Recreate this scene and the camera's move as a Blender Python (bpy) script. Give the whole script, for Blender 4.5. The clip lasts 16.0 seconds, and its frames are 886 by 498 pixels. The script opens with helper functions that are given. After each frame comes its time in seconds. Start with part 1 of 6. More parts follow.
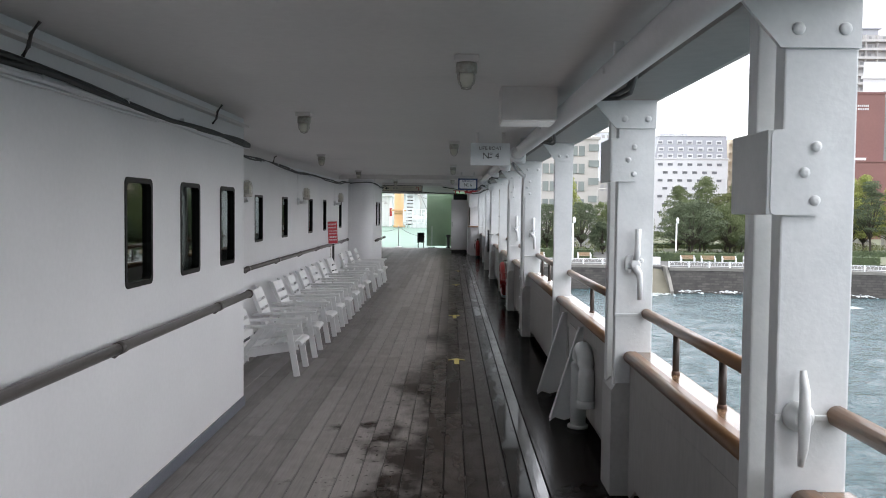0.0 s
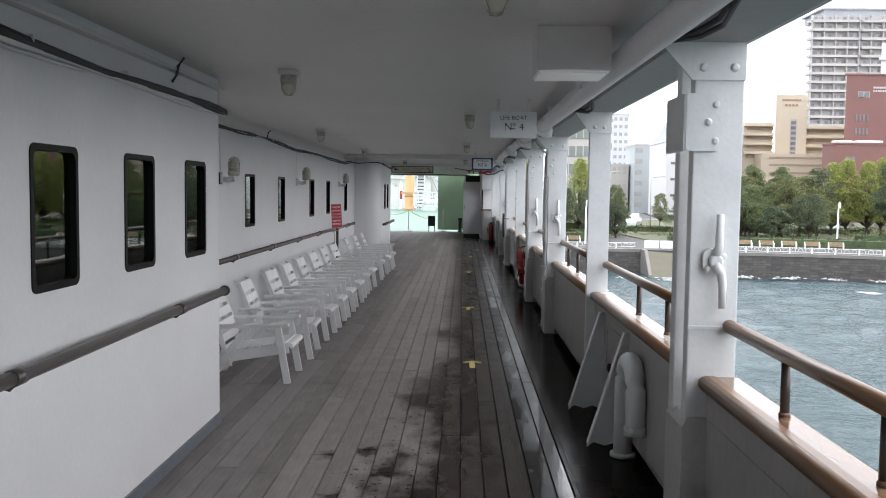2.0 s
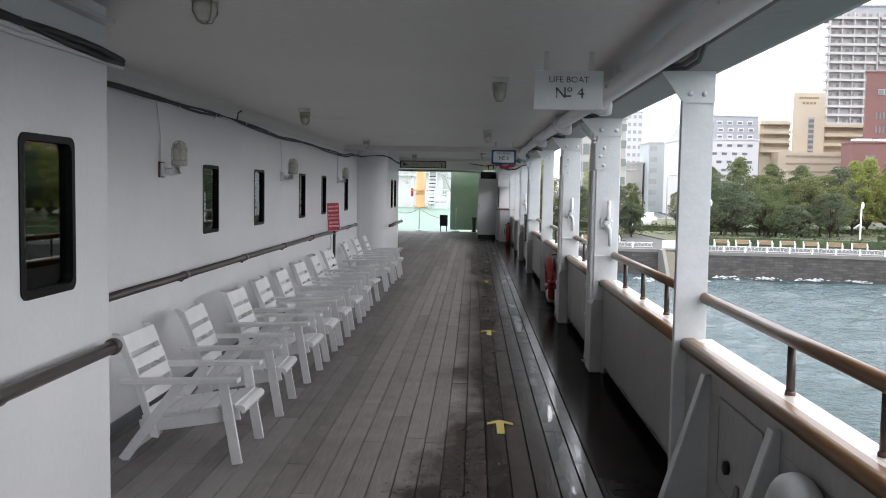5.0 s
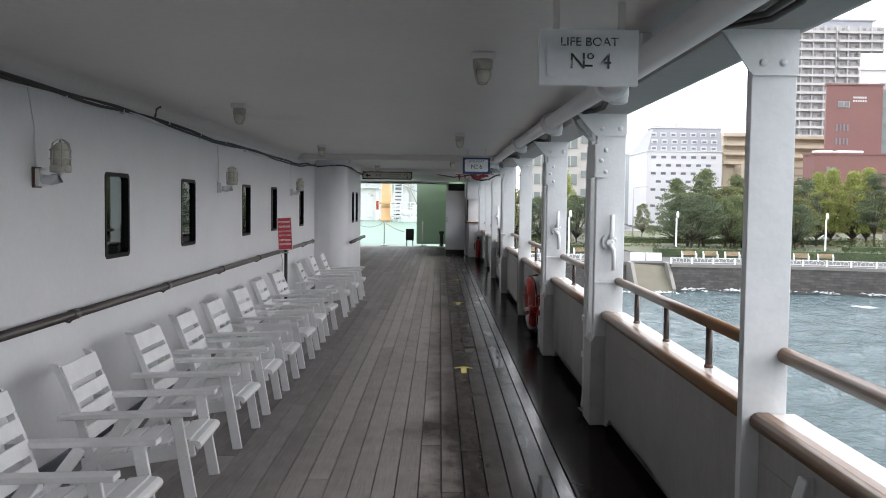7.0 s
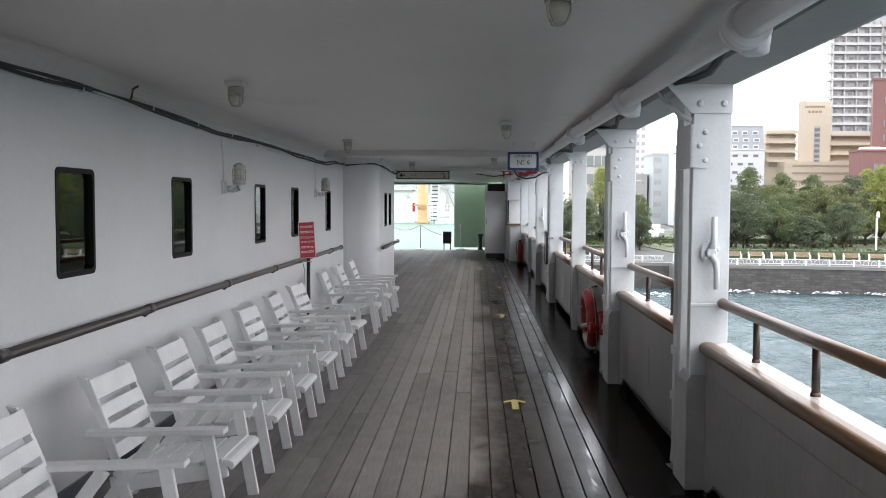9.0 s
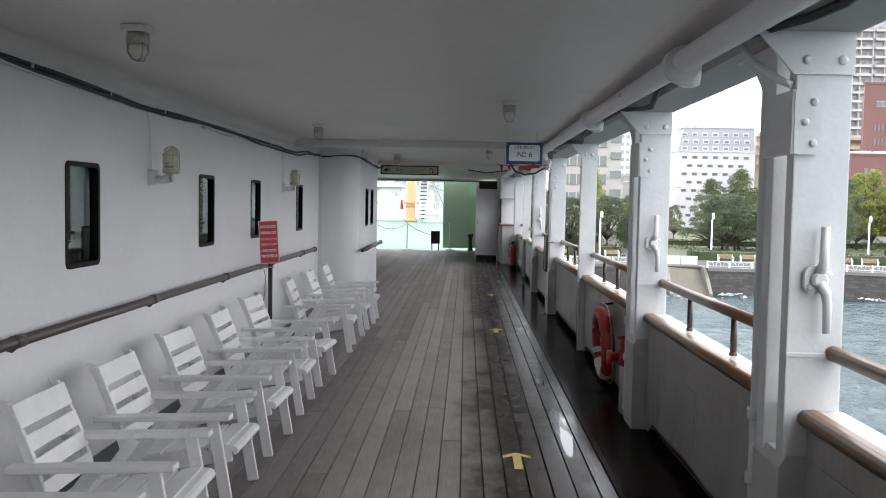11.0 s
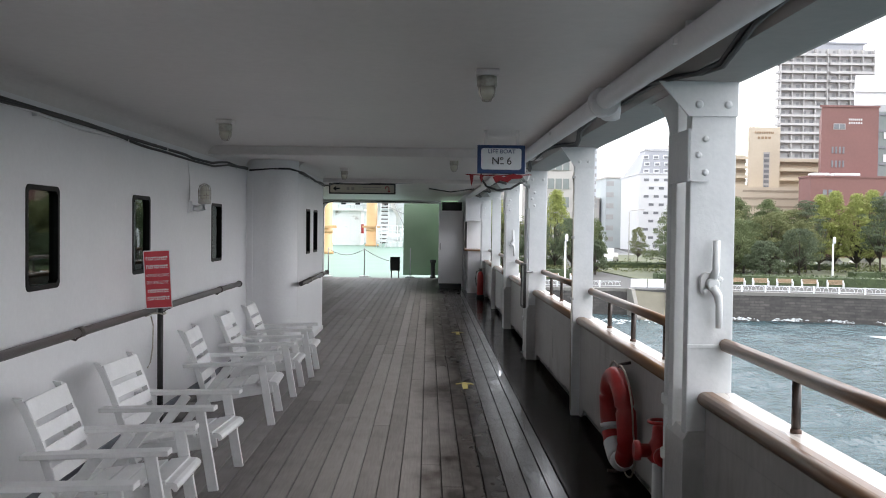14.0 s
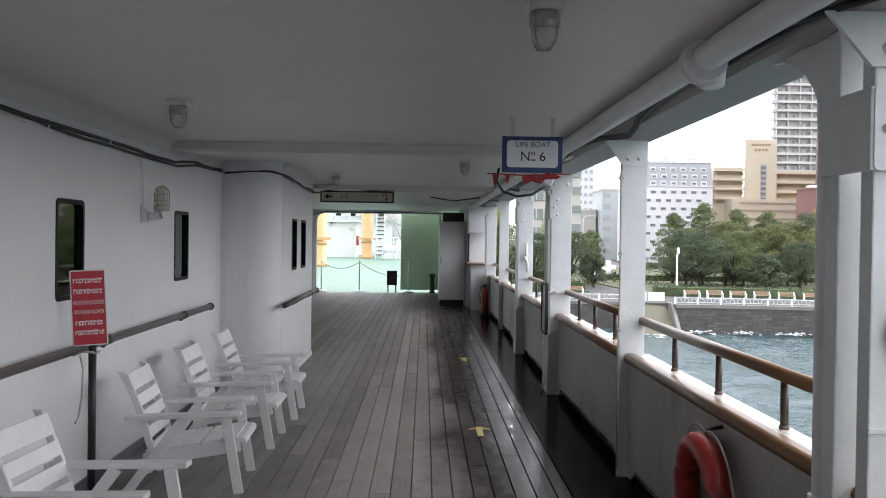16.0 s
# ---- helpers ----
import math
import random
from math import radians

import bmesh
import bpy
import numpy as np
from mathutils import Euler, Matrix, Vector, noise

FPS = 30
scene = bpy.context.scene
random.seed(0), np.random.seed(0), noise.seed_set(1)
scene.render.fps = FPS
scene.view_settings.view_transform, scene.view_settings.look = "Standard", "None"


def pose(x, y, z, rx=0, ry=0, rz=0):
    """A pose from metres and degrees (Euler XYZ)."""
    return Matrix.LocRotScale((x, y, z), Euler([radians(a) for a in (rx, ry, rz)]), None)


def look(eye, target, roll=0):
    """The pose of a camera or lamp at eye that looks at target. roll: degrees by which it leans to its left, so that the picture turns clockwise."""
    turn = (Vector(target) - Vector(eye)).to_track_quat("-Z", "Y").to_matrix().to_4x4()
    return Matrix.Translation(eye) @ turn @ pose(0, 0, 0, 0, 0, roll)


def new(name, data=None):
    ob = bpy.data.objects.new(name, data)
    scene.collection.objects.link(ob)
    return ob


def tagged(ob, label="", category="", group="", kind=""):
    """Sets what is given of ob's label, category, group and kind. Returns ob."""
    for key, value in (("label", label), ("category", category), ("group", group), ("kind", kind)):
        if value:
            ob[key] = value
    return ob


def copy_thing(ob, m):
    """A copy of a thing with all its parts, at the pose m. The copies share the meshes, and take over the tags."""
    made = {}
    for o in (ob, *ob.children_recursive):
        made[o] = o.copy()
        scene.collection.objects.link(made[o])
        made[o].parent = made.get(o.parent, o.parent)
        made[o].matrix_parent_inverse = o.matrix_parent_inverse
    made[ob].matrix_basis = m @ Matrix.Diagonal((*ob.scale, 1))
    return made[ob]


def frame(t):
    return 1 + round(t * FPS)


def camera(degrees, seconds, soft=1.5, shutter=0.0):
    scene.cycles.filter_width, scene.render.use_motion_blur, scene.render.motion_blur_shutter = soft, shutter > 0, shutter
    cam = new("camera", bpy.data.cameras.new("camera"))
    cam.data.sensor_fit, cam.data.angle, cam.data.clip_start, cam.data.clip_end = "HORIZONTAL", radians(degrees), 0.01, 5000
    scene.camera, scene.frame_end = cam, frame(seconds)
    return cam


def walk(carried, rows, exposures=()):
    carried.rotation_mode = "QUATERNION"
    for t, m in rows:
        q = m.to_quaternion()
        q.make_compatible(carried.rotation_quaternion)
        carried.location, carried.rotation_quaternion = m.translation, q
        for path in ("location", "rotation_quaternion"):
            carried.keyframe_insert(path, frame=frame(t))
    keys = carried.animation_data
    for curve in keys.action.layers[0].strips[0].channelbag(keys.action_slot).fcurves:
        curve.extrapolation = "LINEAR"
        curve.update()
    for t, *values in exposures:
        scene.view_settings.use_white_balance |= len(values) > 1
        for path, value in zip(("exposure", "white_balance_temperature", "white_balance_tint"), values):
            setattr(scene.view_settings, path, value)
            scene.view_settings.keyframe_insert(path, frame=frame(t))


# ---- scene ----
cam = camera(53.5, 16.0, soft=1.0)
PATH = [
    (0, (0.049, 0.017, 1.557), (0.031, 2.015, 1.466), 0.6),
    (0.5, (0.057, 0.274, 1.555), (-0.022, 2.271, 1.456), 0.6),
    (1, (0.001, 0.556, 1.552), (-0.025, 2.553, 1.448), 0.5),
    (1.5, (-0.006, 0.858, 1.535), (-0.003, 2.855, 1.418), 0.6),
    (2, (0.011, 1.174, 1.538), (-0.031, 3.169, 1.408), 0.7),
    (2.5, (-0.028, 1.506, 1.535), (-0.076, 3.501, 1.398), 0.6),
    (3, (-0.024, 1.872, 1.517), (-0.085, 3.866, 1.376), 0.9),
    (3.5, (-0.03, 2.23, 1.52), (-0.117, 4.223, 1.374), 1.0),
    (4, (-0.078, 2.598, 1.53), (-0.156, 4.591, 1.389), 1.0),
    (6.3, (-0.081, 4.256, 1.541), (-0.124, 6.252, 1.413), 0.6),
    (6.5, (-0.095, 4.397, 1.549), (-0.081, 6.393, 1.432), 0.6),
    (7, (-0.126, 4.736, 1.532), (-0.118, 6.733, 1.426), 0.7),
    (7.5, (-0.145, 5.109, 1.541), (-0.221, 7.105, 1.44), 0.6),
    (8, (-0.211, 5.441, 1.547), (-0.257, 7.439, 1.458), 0.4),
    (8.5, (-0.199, 5.763, 1.527), (-0.238, 7.76, 1.437), 0.4),
    (9, (-0.189, 6.097, 1.523), (-0.265, 8.093, 1.42), 0.2),
    (11.3, (-0.227, 7.786, 1.524), (-0.276, 9.782, 1.415), 1.1),
    (11.5, (-0.22, 7.913, 1.522), (-0.293, 9.908, 1.406), 0.9),
    (12, (-0.243, 8.289, 1.521), (-0.282, 10.287, 1.436), 0.5),
    (12.5, (-0.232, 8.659, 1.512), (-0.231, 10.658, 1.445), 0.5),
    (13, (-0.211, 9.022, 1.513), (-0.23, 11.021, 1.455), 0.6),
    (13.5, (-0.219, 9.385, 1.519), (-0.195, 11.384, 1.461), 0.5),
    (14, (-0.195, 9.722, 1.508), (-0.162, 11.721, 1.456), 0.7),
    (14.5, (-0.204, 10.056, 1.513), (-0.174, 12.055, 1.487), 0.7),
    (15, (-0.236, 10.404, 1.512), (-0.183, 12.403, 1.487), 0.8),
    (15.5, (-0.233, 10.784, 1.511), (-0.193, 12.783, 1.488), 0.9),
    (16, (-0.291, 11.148, 1.513), (-0.248, 13.147, 1.488), 0.8),
]
walk(cam, [(t, look(eye, target, roll)) for t, eye, target, roll in PATH],
     [(0.0, 1.45), (3.0, 1.48), (6.5, 1.46), (9.0, 1.62), (12.5, 1.60), (14.5, 1.46), (16.0, 1.44)])

# ---- world and sun: overcast, rainy daylight ----
world = bpy.data.worlds.new("world")
scene.world = world
world.use_nodes = True
wn, wl = world.node_tree.nodes, world.node_tree.links
sky = wn.new("ShaderNodeTexSky")
sky.sky_type, sky.sun_disc = "NISHITA", False
sky.sun_elevation, sky.sun_rotation = radians(50), radians(70)
sky.air_density, sky.dust_density, sky.ozone_density = 1.0, 6.0, 1.0
cloud = wn.new("ShaderNodeMix")
cloud.data_type = "RGBA"
cloud.inputs["Factor"].default_value = 0.82
cloud.inputs["B"].default_value = (8.95, 9.1, 9.65, 1)
wl.new(sky.outputs[0], cloud.inputs["A"])
wl.new(cloud.outputs["Result"], wn["Background"].inputs[0])
wn["Background"].inputs[1].default_value = 0.13
sun = new("sun", bpy.data.lights.new("sun", "SUN"))
sun.data.energy, sun.data.angle, sun.data.color = 0.6, radians(25), (1.0, 0.97, 0.93)
sun.matrix_world = look((60, 20, 75), (0, 0, 0))


# ---- materials ----
def rgb(r, g=None, b=None):
    return (r, r if g is None else g, r if b is None else b, 1)


def surface(name, dark, light, scale=6.0, rough=0.5, bump=0.1, metallic=0.0, fine=60.0, stretch=(1, 1, 1), island=0.0, coat=0.0, rough_var=0.1, stain=None, stain_at=0.62, stain_scale=1.2, piece=0.0):
    """Two scales of variation between two colours, rough patches, fine relief, and stains of their own shape."""
    m = bpy.data.materials.new(name)
    m.use_nodes = True
    n, l = m.node_tree.nodes, m.node_tree.links
    p = n["Principled BSDF"]
    geo = n.new("ShaderNodeNewGeometry")
    mp = n.new("ShaderNodeMapping")
    mp.inputs["Scale"].default_value = stretch
    l.new(geo.outputs["Position"], mp.inputs["Vector"])

    def noise_at(sc, detail=4.0):
        t = n.new("ShaderNodeTexNoise")
        t.inputs["Scale"].default_value, t.inputs["Detail"].default_value = sc, detail
        l.new(mp.outputs[0], t.inputs["Vector"])
        return t.outputs["Fac"]

    def maths(op, a, b, clamp=False):
        t = n.new("ShaderNodeMath")
        t.operation, t.use_clamp = op, clamp
        for k, v in enumerate((a, b)):
            if isinstance(v, (int, float)):
                t.inputs[k].default_value = v
            else:
                l.new(v, t.inputs[k])
        return t.outputs[0]

    def mix(fac, a, b):
        t = n.new("ShaderNodeMix")
        t.data_type = "RGBA"
        for key, v in (("Factor", fac), ("A", a), ("B", b)):
            if isinstance(v, (tuple, float)):
                t.inputs[key].default_value = v
            else:
                l.new(v, t.inputs[key])
        return t.outputs["Result"]

    big, small = noise_at(scale), noise_at(fine, 6.0)
    f = maths("ADD", maths("MULTIPLY", big, 0.65), maths("MULTIPLY", small, 0.35))
    if island:
        f = maths("ADD", f, maths("MULTIPLY", maths("SUBTRACT", geo.outputs["Random Per Island"], 0.5), island))
    if piece:
        info = n.new("ShaderNodeObjectInfo")
        f = maths("ADD", f, maths("MULTIPLY", maths("SUBTRACT", info.outputs["Random"], 0.5), piece))
    f = maths("MULTIPLY_ADD", f, 2.2, True)
    f.node.inputs[2].default_value = -0.6
    col = mix(f, dark, light)
    if stain:
        st = noise_at(stain_scale, 8.0)
        k = maths("MULTIPLY", maths("SUBTRACT", st, stain_at), 9.0, True)
        col = mix(k, col, stain)
    l.new(col, p.inputs["Base Color"])
    r = maths("ADD", maths("MULTIPLY", maths("SUBTRACT", big, 0.5), rough_var * 2), rough, True)
    l.new(r, p.inputs["Roughness"])
    p.inputs["Metallic"].default_value = metallic
    p.inputs["Coat Weight"].default_value = coat
    p.inputs["Coat Roughness"].default_value = 0.12
    if bump:
        b = n.new("ShaderNodeBump")
        b.inputs["Strength"].default_value, b.inputs["Distance"].default_value = bump, 0.01
        l.new(maths("ADD", maths("MULTIPLY", small, 0.5), big), b.inputs["Height"])
        l.new(b.outputs[0], p.inputs["Normal"])
    return m


def deck_material():
    """Weathered teak: each plank its own tone; soaked and darker towards the open side, with drying patches."""
    m = bpy.data.materials.new("teak_deck")
    m.use_nodes = True
    n, l = m.node_tree.nodes, m.node_tree.links
    p = n["Principled BSDF"]
    geo, info = n.new("ShaderNodeNewGeometry"), n.new("ShaderNodeObjectInfo")

    def tex(scale, stretch, detail=5.0):
        mp, t = n.new("ShaderNodeMapping"), n.new("ShaderNodeTexNoise")
        mp.inputs["Scale"].default_value = stretch
        l.new(geo.outputs["Position"], mp.inputs["Vector"])
        l.new(mp.outputs[0], t.inputs["Vector"])
        t.inputs["Scale"].default_value, t.inputs["Detail"].default_value = scale, detail
        return t.outputs["Fac"]

    def maths(op, a, b, c=None, clamp=False):
        t = n.new("ShaderNodeMath")
        t.operation, t.use_clamp = op, clamp
        for k, v in enumerate((a, b, c)):
            if v is None:
                continue
            if isinstance(v, (int, float)):
                t.inputs[k].default_value = v
            else:
                l.new(v, t.inputs[k])
        return t.outputs[0]

    def mix(fac, a, b):
        t = n.new("ShaderNodeMix")
        t.data_type = "RGBA"
        for key, v in (("Factor", fac), ("A", a), ("B", b)):
            if isinstance(v, tuple):
                t.inputs[key].default_value = v
            else:
                l.new(v, t.inputs[key])
        return t.outputs["Result"]

    sep = n.new("ShaderNodeSeparateXYZ")
    l.new(geo.outputs["Position"], sep.inputs[0])
    grain = tex(9.0, (9, 0.5, 1), 8.0)
    blotch = tex(1.6, (1, 0.55, 1), 6.0)
    drops = tex(7.0, (1, 0.7, 1), 5.0)
    tone = maths("ADD", maths("MULTIPLY", grain, 0.62), maths("MULTIPLY", info.outputs["Random"], 0.48))
    tone = maths("ADD", tone, maths("MULTIPLY", maths("SUBTRACT", maths("ADD", blotch, drops), 1.0), 0.55))
    tone = maths("MULTIPLY_ADD", tone, 1.5, -0.25, True)
    dry = mix(tone, rgb(0.142, 0.132, 0.128), rgb(0.256, 0.242, 0.236))
    wet_tone = mix(tone, rgb(0.013, 0.0107, 0.0098), rgb(0.037, 0.030, 0.027))
    edge = maths("MULTIPLY_ADD", sep.outputs[0], 2.1, 0.84)
    start = maths("MULTIPLY_ADD", sep.outputs[1], -0.12, 1.36, False)
    start = maths("MAXIMUM", start, 0.0)
    w = maths("ADD", maths("ADD", edge, maths("MULTIPLY", start, 0.72)), maths("MULTIPLY", maths("SUBTRACT", blotch, 0.5), maths("MULTIPLY_ADD", start, 1.6, 1.45)))
    w = maths("ADD", w, maths("MULTIPLY", maths("SUBTRACT", drops, 0.5), maths("MULTIPLY_ADD", start, 1.2, 1.2)))
    specks = tex(26.0, (1, 0.8, 1), 2.0)
    w = maths("ADD", w, maths("MULTIPLY", maths("MULTIPLY_ADD", specks, 9.0, -5.45, True), start))
    w = maths("ADD", w, maths("MULTIPLY", maths("SUBTRACT", info.outputs["Random"], 0.5), 0.32))
    damp = n.new("ShaderNodeAttribute")
    damp.attribute_name = "damp"
    w = maths("ADD", w, maths("MULTIPLY", damp.outputs["Fac"], maths("MULTIPLY_ADD", drops, 3.2, -1.0, True)))
    wet = maths("MULTIPLY_ADD", w, 1.35, -0.18, True)
    l.new(mix(wet, dry, wet_tone), p.inputs["Base Color"])
    band = maths("MULTIPLY_ADD", maths("ABSOLUTE", maths("SUBTRACT", sep.outputs[0], 0.45), 0.0), -4.0, 1.05)
    pool = maths("ADD", maths("MULTIPLY", maths("SUBTRACT", w, 0.85), 0.45), maths("MULTIPLY", band, maths("MULTIPLY_ADD", tex(2.4, (2.2, 0.45, 1), 8.0), 15.0, maths("MULTIPLY_ADD", info.outputs["Random"], -2.0, maths("MULTIPLY_ADD", start, 3.2, -8.7)), True)), None, True)
    l.new(maths("MULTIPLY_ADD", pool, -0.285, maths("MULTIPLY_ADD", wet, -0.26, 0.58)), p.inputs["Roughness"])
    l.new(maths("MULTIPLY_ADD", pool, 0.33, maths("MULTIPLY_ADD", wet, -0.075, 0.10)), p.inputs["Specular IOR Level"])
    b = n.new("ShaderNodeBump")
    b.inputs["Distance"].default_value = 0.005
    l.new(maths("MULTIPLY_ADD", pool, -0.245, 0.26), b.inputs["Strength"])
    l.new(maths("ADD", grain, maths("MULTIPLY", blotch, 0.8)), b.inputs["Height"])
    l.new(b.outputs[0], p.inputs["Normal"])
    return m


def glass_material():
    """Thin tinted window glass: clear through, glossy at a slant."""
    m = bpy.data.materials.new("window_glass")
    m.use_nodes = True
    n, l = m.node_tree.nodes, m.node_tree.links
    n.remove(n["Principled BSDF"])
    clear, gloss, fres, both = n.new("ShaderNodeBsdfTransparent"), n.new("ShaderNodeBsdfGlossy"), n.new("ShaderNodeFresnel"), n.new("ShaderNodeMixShader")
    clear.inputs["Color"].default_value = rgb(0.62, 0.72, 0.66)
    gloss.inputs["Color"].default_value = rgb(0.80, 0.88, 0.84)
    gloss.inputs["Roughness"].default_value = 0.02
    fres.inputs["IOR"].default_value = 2.1
    l.new(fres.outputs[0], both.inputs[0])
    l.new(clear.outputs[0], both.inputs[1])
    l.new(gloss.outputs[0], both.inputs[2])
    l.new(both.outputs[0], n["Material Output"].inputs["Surface"])
    return m


WHITE = surface("white_ship_paint", rgb(0.70, 0.70, 0.71), rgb(0.80, 0.80, 0.81), 1.3, 0.42, 0.10, fine=35, stain=rgb(0.60, 0.585, 0.56), stain_at=0.70)
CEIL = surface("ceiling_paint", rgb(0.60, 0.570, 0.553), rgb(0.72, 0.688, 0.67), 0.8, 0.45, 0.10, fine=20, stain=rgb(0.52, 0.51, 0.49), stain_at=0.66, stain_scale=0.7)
# white beam paint darkened and browned to carry the shade under the edge
SOFF = surface("shade_toned_edge_beam_paint", rgb(0.285, 0.262, 0.245), rgb(0.385, 0.357, 0.335), 1.5, 0.5, 0.3, fine=18, stain=rgb(0.34, 0.32, 0.30), stain_at=0.60, stain_scale=1.6)
THICK = surface("thick_brushed_paint", rgb(0.68, 0.70, 0.70), rgb(0.80, 0.81, 0.81), 7.0, 0.38, 0.22, fine=45, stain=rgb(0.52, 0.50, 0.47), stain_at=0.70, stain_scale=3.0)
# pillar white with stains, greyed overall for the weaker light near the deck
FOOTING = surface("dimmed_footing_paint", rgb(0.46, 0.455, 0.445), rgb(0.60, 0.595, 0.585), 5.0, 0.4, 0.25, fine=40, stain=rgb(0.34, 0.32, 0.30), stain_at=0.64, stain_scale=3.0)
# white plate with dirty streaks, darkened further for its shaded inboard face
BULWARK = surface("dimmed_bulwark_paint", rgb(0.31, 0.30, 0.287), rgb(0.475, 0.465, 0.447), 2.2, 0.42, 0.3, fine=30, stain=rgb(0.27, 0.25, 0.23), stain_at=0.60, stain_scale=2.4, stretch=(1, 1, 0.35))
CHAIR = surface("chair_white_paint", rgb(0.70, 0.70, 0.70), rgb(0.82, 0.82, 0.82), 9, 0.45, 0.12, fine=70, stain=rgb(0.55, 0.53, 0.5), stain_at=0.72, stain_scale=6)
DECK = deck_material()
CAULK = surface("black_caulk", rgb(0.012), rgb(0.03), 20, 0.55, 0.1)
GUTTER = surface("wet_waterway", rgb(0.012, 0.0100, 0.0092), rgb(0.026, 0.0215, 0.0195), 3.0, 0.16, 0.03, fine=25, rough_var=0.12)
GUTTER.node_tree.nodes["Principled BSDF"].inputs["Specular IOR Level"].default_value = 0.02
BLACK = surface("black_rubber", rgb(0.008), rgb(0.022), 30, 0.5, 0.1)
PLINTH = surface("grey_blue_skirting", rgb(0.10, 0.11, 0.135), rgb(0.17, 0.18, 0.21), 5, 0.45, 0.1)
FRAME = surface("black_window_frame", rgb(0.004), rgb(0.010), 20, 0.4, 0.03)
FRAME.node_tree.nodes["Principled BSDF"].inputs["Specular IOR Level"].default_value = 0.12
GLASS = glass_material()
ROOM = surface("dark_interior", rgb(0.16, 0.17, 0.16), rgb(0.28, 0.28, 0.26), 2, 0.7, 0.0)
VARNISH = surface("varnished_teak", rgb(0.115, 0.058, 0.027), rgb(0.215, 0.113, 0.052), 3.0, 0.36, 0.10, fine=40, stretch=(6, 0.5, 6), coat=0.15)
WETCAP = surface("wet_white_capping", rgb(0.43, 0.405, 0.38), rgb(0.57, 0.55, 0.53), 5.0, 0.28, 0.08, fine=40, stretch=(4, 0.6, 4), stain=rgb(0.40, 0.30, 0.23), stain_at=0.68, stain_scale=4.0)
WETTEAK = surface("wet_varnished_capping", rgb(0.125, 0.075, 0.045), rgb(0.23, 0.145, 0.088), 3.0, 0.15, 0.03, fine=40, stretch=(6, 0.5, 6), rough_var=0.08)
OLDRAIL = surface("old_brown_handrail", rgb(0.045, 0.037, 0.034), rgb(0.10, 0.085, 0.078), 4, 0.38, 0.15, fine=60, stretch=(6, 0.5, 6), coat=0.2)
IRON = surface("brown_painted_iron", rgb(0.035, 0.026, 0.022), rgb(0.075, 0.055, 0.046), 12, 0.35, 0.1)
CABLE = surface("black_cable", rgb(0.010), rgb(0.03), 30, 0.5, 0.05)
LAMPGLASS = surface("frosted_lamp_glass", rgb(0.55, 0.53, 0.44), rgb(0.72, 0.70, 0.62), 20, 0.2, 0.05)
PALEIRON = surface("pale_painted_cage", rgb(0.42, 0.40, 0.35), rgb(0.60, 0.58, 0.53), 25, 0.45, 0.2, stain=rgb(0.25, 0.17, 0.11), stain_at=0.62, stain_scale=18)
FADED = surface("worn_stencil_paint", rgb(0.03), rgb(0.10), 20, 0.6, 0.0, stain=rgb(0.55, 0.56, 0.56), stain_at=0.56, stain_scale=38)
BRONZE = surface("tarnished_lamp_metal", rgb(0.30, 0.28, 0.24), rgb(0.5, 0.48, 0.43), 30, 0.4, 0.2, metallic=0.4)
REDP = surface("red_paint", rgb(0.30, 0.018, 0.018), rgb(0.43, 0.032, 0.030), 8, 0.35, 0.15, stain=rgb(0.3, 0.05, 0.04))
SIGNRED = surface("red_notice_board", rgb(0.50, 0.035, 0.05), rgb(0.60, 0.05, 0.07), 5, 0.35, 0.03)
SIGNWHITE = surface("sign_white", rgb(0.70, 0.72, 0.74), rgb(0.80, 0.81, 0.82), 7, 0.4, 0.05)
SIGNBLUE = surface("sign_blue", rgb(0.015, 0.04, 0.12), rgb(0.03, 0.065, 0.18), 9, 0.4, 0.05)
CREAM = surface("cream_sign_panel", rgb(0.52, 0.49, 0.40), rgb(0.62, 0.59, 0.49), 7, 0.45, 0.05)
INK = surface("black_lettering", rgb(0.012), rgb(0.03), 20, 0.6, 0.0)
YELLOW = surface("yellow_tape", rgb(0.29, 0.24, 0.06), rgb(0.43, 0.37, 0.11), 20, 0.45, 0.1)
ROPE = surface("rope", rgb(0.35, 0.32, 0.27), rgb(0.55, 0.52, 0.46), 60, 0.8, 0.3)
GREENW = surface("green_painted_bulkhead", rgb(0.38, 0.52, 0.36), rgb(0.48, 0.62, 0.45), 1.5, 0.45, 0.1)
PALEDECK = surface("wet_pale_green_deck", rgb(0.115, 0.195, 0.153), rgb(0.165, 0.255, 0.207), 0.5, 0.5, 0.05, fine=8)
PALEDECK.node_tree.nodes["Principled BSDF"].inputs["Specular IOR Level"].default_value = 0.2
ORANGE = surface("ochre_mast_paint", rgb(0.50, 0.30, 0.13), rgb(0.60, 0.38, 0.18), 2, 0.4, 0.1)
FOREW = surface("grey_white_foredeck_paint", rgb(0.56, 0.58, 0.57), rgb(0.70, 0.72, 0.71), 0.7, 0.5, 0.1, fine=9, stain=rgb(0.25, 0.23, 0.2))
STEEL = surface("dull_steel", rgb(0.25), rgb(0.42), 12, 0.35, 0.1, metallic=0.8)


